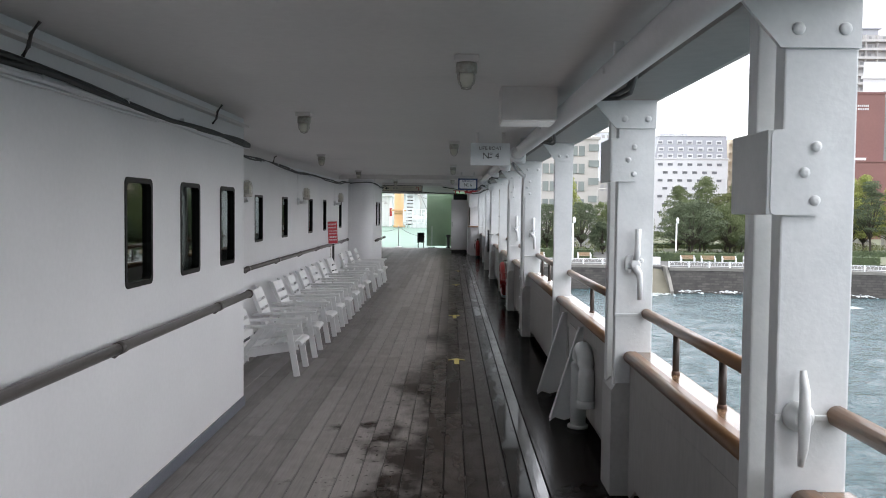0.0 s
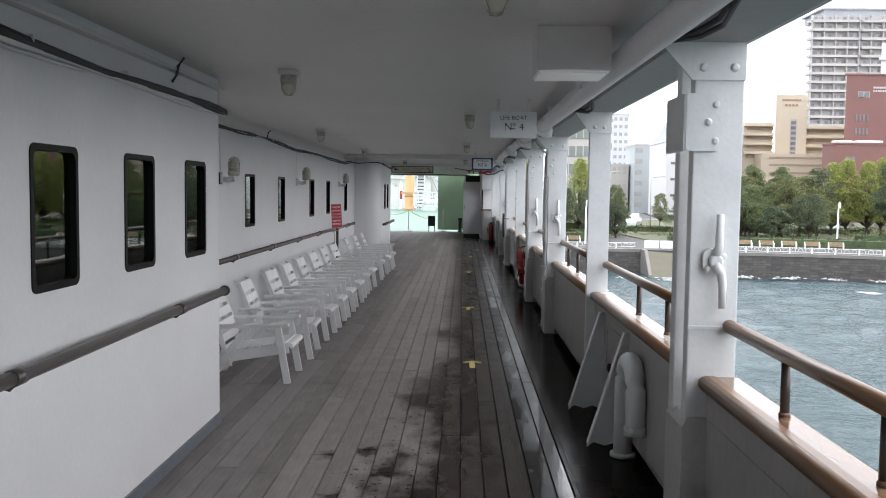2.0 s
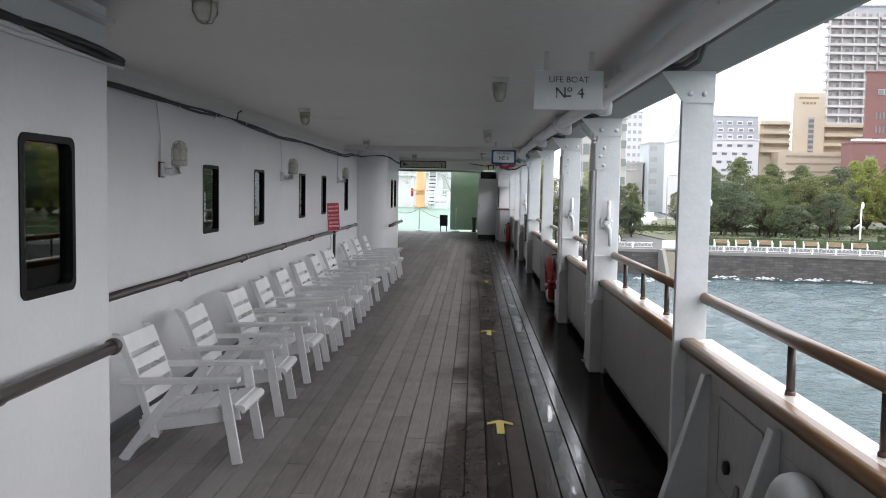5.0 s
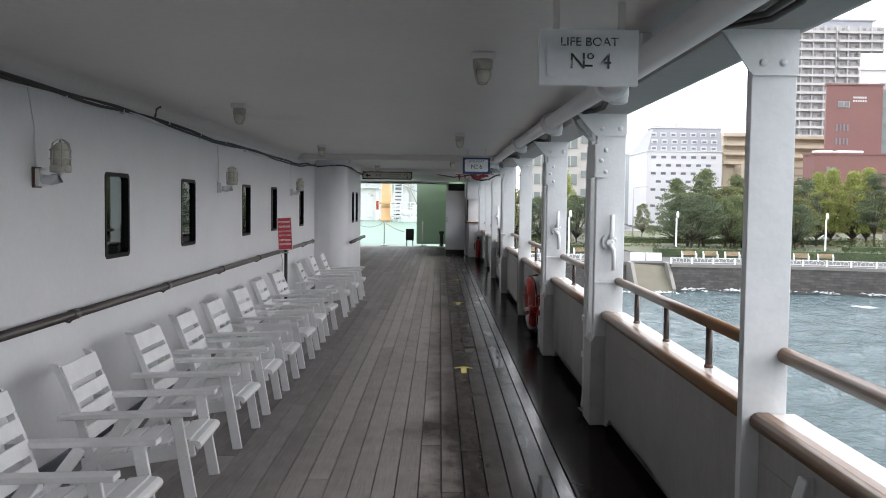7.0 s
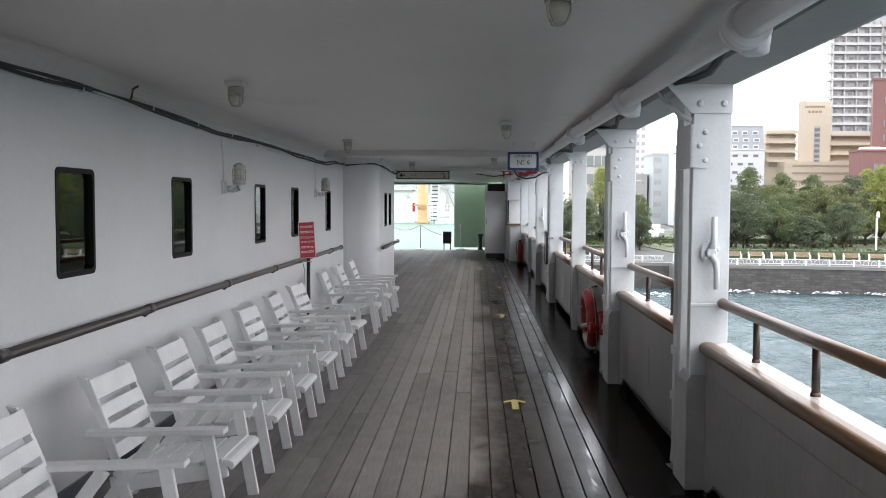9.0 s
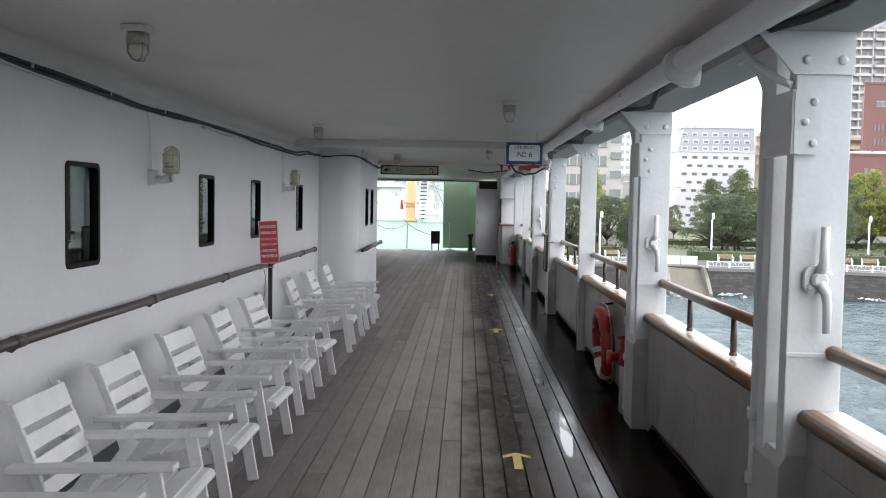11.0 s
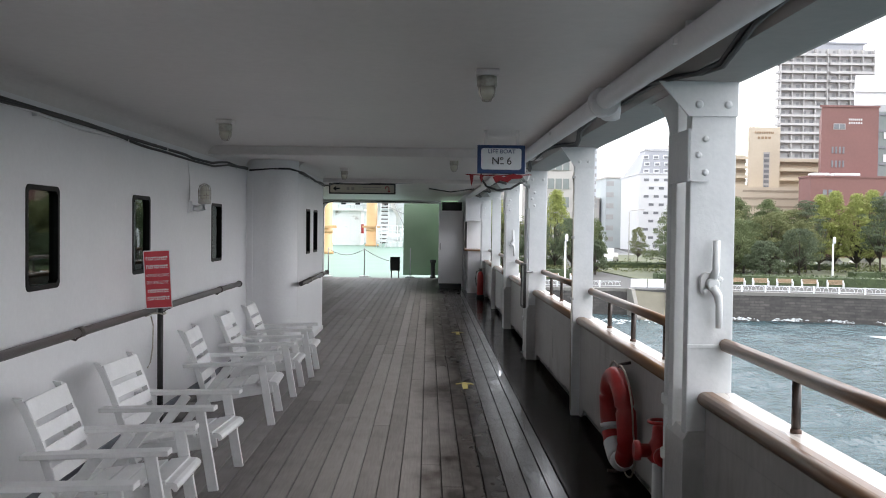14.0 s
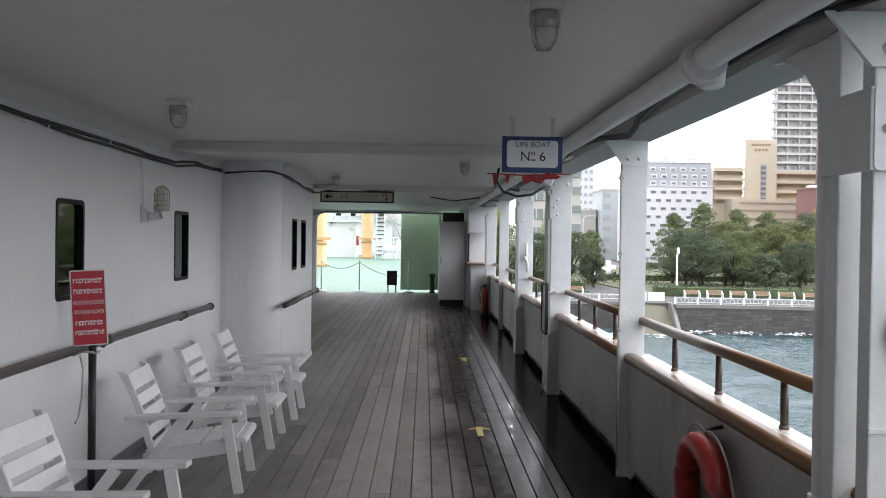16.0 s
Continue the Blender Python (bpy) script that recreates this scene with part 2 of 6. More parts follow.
# ---- building helpers ----
def box(bm, x0, x1, y0, y1, z0, z1, bevel=0.0):
    vs = [bm.verts.new((x, y, z)) for z in (z0, z1) for x, y in ((x0, y0), (x1, y0), (x1, y1), (x0, y1))]
    fs = [bm.faces.new([vs[k] for k in q]) for q in ((3, 2, 1, 0), (4, 5, 6, 7), (0, 1, 5, 4), (1, 2, 6, 5), (2, 3, 7, 6), (3, 0, 4, 7))]
    if bevel:
        es = list({e for f in fs for e in f.edges})
        bmesh.ops.bevel(bm, geom=es, offset=bevel, segments=2, affect="EDGES", profile=0.6)
    return bm


def boxes(*items, bevel=0.0):
    bm = bmesh.new()
    for it in items:
        box(bm, *it, bevel=bevel)
    return bm


def beam(bm, a, b, wide, thick, up=(0, 0, 1), bevel=0.003):
    """A straight board from a to b; wide runs across, thick along the up direction."""
    a, b = Vector(a), Vector(b)
    d = (b - a).normalized()
    s = d.cross(Vector(up)).normalized()
    u = s.cross(d).normalized()
    vs = [bm.verts.new(p + s * (i * wide / 2) + u * (j * thick / 2)) for p in (a, b) for i, j in ((-1, -1), (1, -1), (1, 1), (-1, 1))]
    fs = [bm.faces.new([vs[k] for k in q]) for q in ((3, 2, 1, 0), (4, 5, 6, 7), (0, 1, 5, 4), (1, 2, 6, 5), (2, 3, 7, 6), (3, 0, 4, 7))]
    bmesh.ops.recalc_face_normals(bm, faces=fs)
    if bevel:
        bmesh.ops.bevel(bm, geom=list({e for f in fs for e in f.edges}), offset=bevel, segments=1, affect="EDGES")
    return bm


def tube(bm, pts, r, n=10, closed=False):
    """A round bar along points, with end caps."""
    pts = [Vector(p) for p in pts]
    rings = []
    for k, p in enumerate(pts):
        if closed:
            d = pts[(k + 1) % len(pts)] - pts[k - 1]
        else:
            d = pts[min(k + 1, len(pts) - 1)] - pts[max(k - 1, 0)]
        d.normalize()
        ref = Vector((0, 0, 1)) if abs(d.z) < 0.9 else Vector((1, 0, 0))
        s = d.cross(ref).normalized()
        u = s.cross(d)
        rr = r[k] if isinstance(r, (list, tuple)) else r
        rings.append([bm.verts.new(p + (s * math.cos(2 * math.pi * i / n) + u * math.sin(2 * math.pi * i / n)) * rr) for i in range(n)])
    m = len(rings)
    for k in range(m if closed else m - 1):
        a, b = rings[k], rings[(k + 1) % m]
        for i in range(n):
            f = bm.faces.new((a[i], a[(i + 1) % n], b[(i + 1) % n], b[i]))
            f.smooth = True
    if not closed:
        bm.faces.new(rings[0])
        bm.faces.new(rings[-1][::-1])
    bmesh.ops.recalc_face_normals(bm, faces=bm.faces[:])
    return bm


def lathe(bm, profile, at=(0, 0, 0), axis="z", n=16):
    """A turned shape: profile rows of (radius, height)."""
    rings = []
    for r, h in profile:
        ring = []
        for i in range(n):
            a = 2 * math.pi * i / n
            p = Vector((r * math.cos(a), r * math.sin(a), h))
            if axis == "x":
                p = Vector((h, p.x, p.y))
            elif axis == "y":
                p = Vector((p.x, h, p.y))
            ring.append(bm.verts.new(p + Vector(at)))
        rings.append(ring)
    for a, b in zip(rings, rings[1:]):
        for i in range(n):
            bm.faces.new((a[i], a[(i + 1) % n], b[(i + 1) % n], b[i])).smooth = True
    bm.faces.new(rings[0])
    bm.faces.new(rings[-1])
    bmesh.ops.recalc_face_normals(bm, faces=bm.faces[:])
    return bm


def prism(bm, outline, a, b, axis="y"):
    """A flat plate: an outline of pairs, carried from a to b along an axis."""
    def put(u, v, w):
        return {"x": (w, u, v), "y": (u, w, v), "z": (u, v, w)}[axis]
    lo = [bm.verts.new(put(u, v, a)) for u, v in outline]
    hi = [bm.verts.new(put(u, v, b)) for u, v in outline]
    bm.faces.new(lo)
    bm.faces.new(hi[::-1])
    for k in range(len(lo)):
        bm.faces.new((lo[k], hi[k], hi[(k + 1) % len(lo)], lo[(k + 1) % len(lo)]))
    bmesh.ops.recalc_face_normals(bm, faces=bm.faces[:])
    return bm


def rounded(u0, u1, v0, v1, r, n=5):
    pts = []
    for cu, cv, a0 in ((u1 - r, v1 - r, 0), (u0 + r, v1 - r, 90), (u0 + r, v0 + r, 180), (u1 - r, v0 + r, 270)):
        for i in range(n + 1):
            a = radians(a0 + 90 * i / n)
            pts.append((cu + r * math.cos(a), cv + r * math.sin(a)))
    return pts


def ring_plate(bm, outer, inner, a, b, axis="y"):
    """A frame between two outlines with the same number of points."""
    def put(u, v, w):
        return {"x": (w, u, v), "y": (u, w, v), "z": (u, v, w)}[axis]
    rows = [[bm.verts.new(put(u, v, w)) for u, v in o] for o, w in ((outer, a), (outer, b), (inner, b), (inner, a))]
    m = len(outer)
    for k in range(4):
        p, q = rows[k], rows[(k + 1) % 4]
        for i in range(m):
            bm.faces.new((p[i], p[(i + 1) % m], q[(i + 1) % m], q[i]))
    bmesh.ops.recalc_face_normals(bm, faces=bm.faces[:])
    return bm


def mesh(name, bm, material):
    me = bpy.data.meshes.new(name)
    bm.to_mesh(me)
    bm.free()
    me.materials.append(material)
    return me


def thing(name, label, category, at=(0, 0, 0), rz=0, group="", kind=""):
    ob = new(name)
    ob.matrix_basis = pose(*at, 0, 0, rz)
    ob.empty_display_size = 0.1
    return tagged(ob, label, category, group, kind)


def part(name, bm, material, parent=None, label=""):
    ob = new(name, mesh(name, bm, material))
    if parent is not None:
        ob.parent = parent
    if label:
        ob["label"] = label
    return ob


def solid(name, bm, material, label, category, group="", kind=""):
    """A thing that is one mesh."""
    return tagged(part(name, bm, material), label, category, group, kind)


def lettering(name, text, size, at, parent, material, rx=90, rz=0, squeeze=1.0):
    """Raised letters in the built-in font, as a mesh."""
    cu = bpy.data.curves.new(name, "FONT")
    cu.body, cu.size, cu.extrude, cu.align_x, cu.align_y = text, size, 0.0012, "CENTER", "CENTER"
    tmp = bpy.data.objects.new(name, cu)
    scene.collection.objects.link(tmp)
    bpy.context.view_layer.update()
    me = bpy.data.meshes.new_from_object(tmp.evaluated_get(bpy.context.evaluated_depsgraph_get()))
    bpy.data.objects.remove(tmp)
    me.materials.clear()
    me.materials.append(material)
    ob = new(name, me)
    ob.parent = parent
    ob.matrix_basis = pose(*at, rx, 0, rz) @ Matrix.Diagonal((squeeze, 1, 1, 1))
    return ob


# ---- setting: deck, walls, ceiling ----
X1, X2, X3 = -1.57, -2.27, -1.72      # faces of the three stretches of deckhouse wall
CEILZ, SOFFIT = 2.24, 2.15
WIN_Z0, WIN_Z1 = 1.15, 1.69


def wall_along(name, x, y0, y1, holes, label, thick=0.10, z1=CEILZ + 0.02):
    """A wall facing +x at x, with square openings through it."""
    bm = bmesh.new()
    ys = [y0] + [v for h in holes for v in h] + [y1]
    box(bm, x - thick, x, y0, y1, 0, WIN_Z0)
    box(bm, x - thick, x, y0, y1, WIN_Z1, z1)
    for a, b in zip(ys[::2], ys[1::2]):
        box(bm, x - thick, x, a, b, WIN_Z0, WIN_Z1)
    bmesh.ops.remove_doubles(bm, verts=bm.verts[:], dist=0.0005)
    return solid(name, bm, WHITE, label, "wall", kind="structure")


W1 = [(4.37, 4.75), (5.27, 5.65), (6.17, 6.55)]
W2 = [(10.38, 10.80), (12.04, 12.44), (14.29, 14.68), (15.92, 16.29), (18.16, 18.55)]
W3 = [(20.68, 21.02), (21.38, 21.75)]
wall_along("wall_1", X1, -7, 6.85, W1, "white painted steel deckhouse wall with windows")
wall_along("wall_2", X2, 6.93, 19.9, W2, "white painted steel deckhouse wall behind the chairs")
wall_along("wall_3", X3, 20.0, 22.32, W3, "white painted deckhouse wall past the rounded corner")
# the end of the nearest wall, with a rounded edge
jog = [(X2 - 0.1, 6.93), (X2 - 0.1, 6.85)] + [(X1, 6.85)] + [(X1 - 0.08 + 0.08 * math.cos(radians(a)), 6.85 + 0.08 * math.sin(radians(a))) for a in range(15, 91, 15)]
solid("wall_4", prism(bmesh.new(), jog, 0, CEILZ + 0.02, "z"), WHITE, "white painted wall end with rounded edge", "wall", kind="structure")
# the rounded front of the third stretch
front = [(X2 - 0.1, 20.0), (X2 - 0.1, 19.78), (X3 - 0.30, 19.72)]
front += [(X3 - 0.30 + 0.30 * math.cos(radians(a)), 20.02 + 0.30 * math.sin(radians(a))) for a in range(-80, 1, 10)]
bm = prism(bmesh.new(), front, 0, CEILZ + 0.02, "z")
for f in bm.faces:
    f.smooth = abs(f.normal.z) < 0.5
bmesh.ops.split_edges(bm, edges=[e for e in bm.edges if len(e.link_faces) == 2 and e.calc_face_angle(0) > 0.5])
solid("wall_5", bm, WHITE, "white painted deckhouse front with rounded corner", "wall", kind="structure")
solid("trim_1", boxes((X2 + 0.06, X2 + 0.075, 19.745, 19.80, 0.0, CEILZ)), WHITE, "welded seam strip on the white wall", "trim", kind="structure")
solid("wall_6", boxes((-3.42, X3, 22.324, 22.40, 0, CEILZ + 0.02)), WHITE, "white painted wall return", "wall", kind="structure")
solid("wall_7", boxes((-3.42, -3.32, 22.40, 35.1, 0, CEILZ + 0.02)), WHITE, "white painted deckhouse wall near the forward opening", "wall", kind="structure")
# unseen end wall, added to close the deck behind the viewpoint
solid("wall_8", boxes((-2.4, 1.25, -7.1, -7.0, 0, CEILZ + 0.02)), WHITE, "unseen white bulkhead closing the near end of the deck", "wall", kind="structure")
# dim rooms behind the windows
for k, (x, a, b) in enumerate(((X1, -7, 6.83), (X2, 6.95, 19.7), (X3, 20.0, 22.3))):
    d = x - 0.1
    solid("wall_%d" % (9 + k), boxes((d - 1.3, d - 1.25, a, b, 0.0, CEILZ), (d - 1.3, d - 0.02, a, b, 0.5, 0.55), (d - 1.3, d - 0.02, a, b, CEILZ - 0.05, CEILZ), (d - 1.3, d - 0.02, a, a + 0.05, 0, CEILZ), (d - 1.3, d - 0.02, b - 0.05, b, 0, CEILZ)),
          ROOM, "dark room behind the windows", "interior", kind="structure")

skirt = boxes((X1, X1 + 0.014, -7, 6.86, 0, 0.075), bevel=0.003)
solid("baseboard_1", skirt, PLINTH, "grey-blue painted skirting at the foot of the wall", "baseboard", kind="structure")
solid("baseboard_2", boxes((X2, X2 + 0.014, 6.94, 19.74, 0, 0.075), bevel=0.003), PLINTH, "grey-blue painted skirting at the foot of the wall", "baseboard", kind="structure")
solid("baseboard_3", boxes((X3, X3 + 0.014, 20.05, 22.40, 0, 0.06), bevel=0.003), WHITE, "white painted skirting", "baseboard", kind="structure")


def window(number, x, y0, y1):
    w = thing("window_%d" % number, "narrow ship window with black rounded rubber frame", "window", kind="structure")
    o, i = rounded(y0 - 0.011, y1 + 0.011, WIN_Z0 - 0.011, WIN_Z1 + 0.011, 0.036), rounded(y0 + 0.014, y1 - 0.014, WIN_Z0 + 0.014, WIN_Z1 - 0.014, 0.035)
    part("window_frame", ring_plate(bmesh.new(), o, i, x - 0.085, x + 0.005, "x"), FRAME, w)
    g = part("pane", boxes((x - 0.026, x - 0.020, y0 + 0.01, y1 - 0.01, WIN_Z0 + 0.01, WIN_Z1 - 0.01)), GLASS, w)
    g.visible_shadow = False


for k, (x, h) in enumerate([(X1, h) for h in W1] + [(X2, h) for h in W2] + [(X3, h) for h in W3]):
    window(k + 1, x, *h)

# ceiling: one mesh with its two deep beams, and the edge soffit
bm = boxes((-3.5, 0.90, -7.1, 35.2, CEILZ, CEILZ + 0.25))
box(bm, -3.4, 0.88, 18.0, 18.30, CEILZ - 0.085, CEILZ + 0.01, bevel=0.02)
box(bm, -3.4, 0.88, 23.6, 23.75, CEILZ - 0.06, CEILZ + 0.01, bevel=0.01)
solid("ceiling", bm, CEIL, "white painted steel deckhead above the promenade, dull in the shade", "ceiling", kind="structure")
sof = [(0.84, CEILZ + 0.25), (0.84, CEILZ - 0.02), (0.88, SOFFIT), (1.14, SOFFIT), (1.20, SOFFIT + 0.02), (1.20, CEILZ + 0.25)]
solid("trim_2", prism(bmesh.new(), sof, -7.1, 35.2, "y"), SOFF, "white painted edge beam above the open side, colour darkened as in shade", "edge beam", kind="structure")
# unseen slab, added to keep sky light off the promenade from above
solid("roof", boxes((-9, 1.3, -7.2, 35.3, CEILZ + 0.25, CEILZ + 0.5)), WHITE, "unseen upper deck slab that blocks the sky", "upper deck", kind="structure")

# coved joint between wall and deckhead
def cove(name, x, y0, y1, r):
    out = [(x, CEILZ + 0.01), (x, CEILZ - r)] + [(x + r - r * math.cos(radians(a)), CEILZ - r + r * math.sin(radians(a))) for a in range(15, 90, 15)] + [(x + r, CEILZ - 0.0), (x + r, CEILZ + 0.01)]
    bm = prism(bmesh.new(), out, y0, y1, "y")
    solid(name, bm, CEIL, "white painted coved joint under the deckhead", "trim", kind="structure")


cove("trim_5", X2, 6.95, 19.72, 0.10)
cove("trim_6", X3, 20.05, 22.38, 0.09)

# end of the promenade: lintel and posts round the forward opening
end = [(-3.42, 0.0), (-3.2, 0.0), (-3.2, 1.95)] + [(-3.0 - 0.2 * math.cos(radians(a)), 1.95 + 0.2 * math.sin(radians(a))) for a in range(15, 91, 15)] + [(0.10, 2.15), (0.10, 0.0), (0.16, 0.0), (0.16, CEILZ), (-3.42, CEILZ)]
solid("wall_12", prism(bmesh.new(), end, 35.0, 35.12, "y"), WHITE, "white bulkhead round the forward opening", "wall", kind="structure")
solid("wall_13", boxes((-0.94, 0.9, 35.75, 35.85, 0.05, 3.2), (0.2, 0.22, 35.12, 35.75, 0, 3.0)), GREENW, "green painted steel bulkhead outside the opening", "wall", kind="structure")

# the deck under the planks, the waterway and the hull
solid("floor", boxes((-3.5, 0.62, -7.1, 35.1, -0.12, -0.012)), CAULK, "teak plank deck, dry grey by the wall and dark wet by the rail", "floor", kind="structure")
floor = bpy.data.objects["floor"]
bm = boxes((0.62, 1.20, -7.1, 35.1, -0.12, -0.004))
box(bm, 0.605, 0.635, -7.1, 35.1, -0.02, 0.006, bevel=0.004)
solid("floor_waterway", bm, GUTTER, "dark wet waterway along the bulwark", "waterway", kind="structure")
# unseen block, stops light from coming up under the deck
solid("hull", boxes((-9, 1.20, -7.2, 35.1, -9, -0.13)), BLACK, "unseen black hull block under the deck", "hull", kind="structure")

# ---- pillars, bulwark and rails of the open side ----
DOUBLE = [-3.4, -0.5, 2.42, 4.78, 10.78, 13.55, 19.70, 22.70, 28.6, 31.6]
PLAIN = [7.85, 16.73, 25.80]
ALLP = sorted(DOUBLE + PLAIN)


def bolt(bm, x, y, z, r=0.018):
    lathe(bm, [(r, 0.004), (r, -0.003), (r * 0.8, -0.008), (r * 0.35, -0.010)], (x, y, z), "y", 10)


def crank(y, x=1.04):
    """A clip handle: a lobed boss with a raised pin and a bent lever."""
    h = thing("clip_handle", "thickly white-painted clip handle on the pillar", "handle", (x, y, 1.27), group="clip handles")
    bm = bmesh.new()
    prism(bm, rounded(-0.048, 0.048, -0.05, 0.05, 0.03), -0.028, 0, "y")
    lathe(bm, [(0.030, -0.02), (0.030, -0.045), (0.022, -0.055)], (0, 0, 0), "y", 12)
    for dx, dz in ((-0.03, -0.03), (0.035, 0.02)):
        bolt(bm, dx, -0.028, dz, 0.013)
    part("boss", bm, THICK, h)
    part("pin", tube(bmesh.new(), [(0.0, -0.035, 0.02), (0.01, -0.045, 0.06), (0.012, -0.045, 0.19)], [0.020, 0.017, 0.015]), THICK, h)
    part("lever", tube(bmesh.new(), [(0, -0.04, -0.01), (0.02, -0.05, -0.05), (0.026, -0.05, -0.09), (0.026, -0.05, -0.19)], [0.021, 0.019, 0.016, 0.014]), THICK, h)
    return h


def double_pillar(y, handle=True, clamp_z=0.0):
    p = thing("pillar", "white painted steel double pillar with bolted clamp plate", "pillar", (0, y, 0), group="pillars along the rail")
    bm = boxes((0.945, 1.145, 0, 0.07, 0.0, SOFFIT), bevel=0.006)
    box(bm, 0.943, 1.150, -0.006, 0.05, 0.985, 1.002, bevel=0.003)
    part("front_post", bm, THICK, p)
    part("rear_post", boxes((0.938, 1.145, 0.19, 0.27, 0.0, SOFFIT), bevel=0.006), THICK, p)
    part("footing", prism(bmesh.new(), [(0.93, 0.0), (1.10, 0.0), (1.10, 0.62), (0.955, 0.62), (0.93, 0.58)], -0.012, 0.27, "y"), FOOTING, p)
    out = [(0.80, SOFFIT), (0.93, 2.0), (1.145, 2.0), (1.145, SOFFIT)]
    part("bracket", prism(bmesh.new(), out, -0.014, 0.002, "y"), THICK, p)
    bm = bmesh.new()
    for x in (0.975, 1.10):
        bolt(bm, x, -0.014, 2.05)
    part("bolts", bm, THICK, p)
    curve = [(0.27, SOFFIT), (0.74, SOFFIT)] + [(0.74 - 0.44 * math.sin(radians(a)), SOFFIT - 0.38 + 0.38 * math.cos(radians(a))) for a in range(12, 91, 13)] + [(0.27, SOFFIT - 0.40)]
    if y > 10:
        part("corner_plate", prism(bmesh.new(), curve, 0.950, 0.972, "x"), THICK, p)
    inner, outer = (0.898, 1.055) if y < 6 else (0.925, 1.03)
    bm = boxes((inner, inner + 0.02, -0.02, 0.28, 1.715, 1.945), bevel=0.005)
    prism(bm, rounded(inner + 0.01, outer, 1.715, 1.945, 0.015), -0.024, -0.008, "y")
    clamp = part("clamp_plate", bm, THICK, p)
    clamp.location.z = clamp_z
    for k, z in enumerate((1.90, 1.83, 1.755)):
        bm = bmesh.new()
        bolt(bm, outer - 0.028 - 0.03 * (k == 1), -0.024, z, 0.015)
        part("bolt", bm, THICK, clamp)
    if handle:
        crank(y)
    return p


def plain_pillar(y):
    p = thing("pillar", "plain white painted steel pillar with angled head", "pillar", (0, y, 0), group="pillars along the rail")
    part("post", boxes((0.965, 1.075, 0, 0.012, 0.0, SOFFIT), (1.063, 1.075, 0.01, 0.10, 0.0, SOFFIT), (1.07, 1.125, 0.0, 0.012, 0.0, SOFFIT), (0.965, 0.977, 0.01, 0.05, 0.0, SOFFIT), (1.113, 1.125, 0.01, 0.13, 0.0, SOFFIT), bevel=0.003), THICK, p)
    part("bracket", prism(bmesh.new(), [(0.85, SOFFIT), (0.965, 1.99), (1.125, 1.99), (1.125, SOFFIT)], -0.012, 0.0, "y"), THICK, p)
    bm = bmesh.new()
    for x in (1.0, 1.07):
        bolt(bm, x, -0.012, 2.035, 0.014)
    part("bolts", bm, THICK, p)


for y in DOUBLE:
    double_pillar(y, handle=y not in (2.42, 19.70, 28.6, 31.6), clamp_z=-0.165 if y == 2.42 else 0.0)
for y in PLAIN:
    plain_pillar(y)

for x, y in ((0.960, 11.09), (0.965, 13.86), (0.960, 20.01)):
    d = thing("downpipe", "white painted drain pipe beside the pillar", "drain pipe", (x, y, 0), group="drain pipes")
    part("pipe", tube(bmesh.new(), [(0.05, 0.12, SOFFIT + 0.01), (0.03, 0.08, 2.06), (0.01, 0.03, 1.93), (0, 0, 1.80), (0, 0, 1.0), (0, 0, 0.14), (-0.012, -0.012, 0.06), (-0.04, -0.02, 0.03)], 0.034, 12), THICK, d)
    for z in (0.42, 0.68):
        part("collar", lathe(bmesh.new(), [(0.044, 0), (0.046, 0.01), (0.046, 0.035), (0.044, 0.045)], (0, 0, z), n=14), THICK, d)

for y in (10.78, 19.70):
    c = thing("conduit", "thin white conduit bent round the pillar head", "conduit", group="pillar conduits")
    part("wire", tube(bmesh.new(), [(0.80, y + 0.20, SOFFIT), (0.83, y + 0.12, 2.06), (0.90, y + 0.04, 1.985), (0.935, y + 0.015, 1.965)], 0.014, 8), THICK, c)

# the cleat on the first pillar and a ring outboard of it
cleat = thing("cleat", "white painted vertical mooring cleat on the pillar", "cleat", (1.005, 2.42, 1.0))
part("horn", tube(bmesh.new(), [(0, -0.035, -0.13), (0, -0.05, -0.08), (0, -0.055, 0), (0, -0.05, 0.08), (0, -0.035, 0.13)], [0.009, 0.014, 0.017, 0.014, 0.009]), THICK, cleat)
part("base", lathe(bmesh.new(), [(0.042, 0.0), (0.042, -0.02), (0.025, -0.05)], (0, 0, 0), "y", 14), THICK, cleat)

fit_ = thing("ring_fitting", "white painted ring fitting behind the pillar", "ring", (1.20, 2.66, 1.32))
part("ring", tube(bmesh.new(), [(0.028 * math.cos(radians(a)), 0, 0.028 * math.sin(radians(a))) for a in range(0, 360, 24)], 0.012, 8, closed=True), THICK, fit_)
part("stub", tube(bmesh.new(), [(-0.06, 0.0, 0), (-0.02, 0, 0)], 0.014, 8), THICK, fit_)

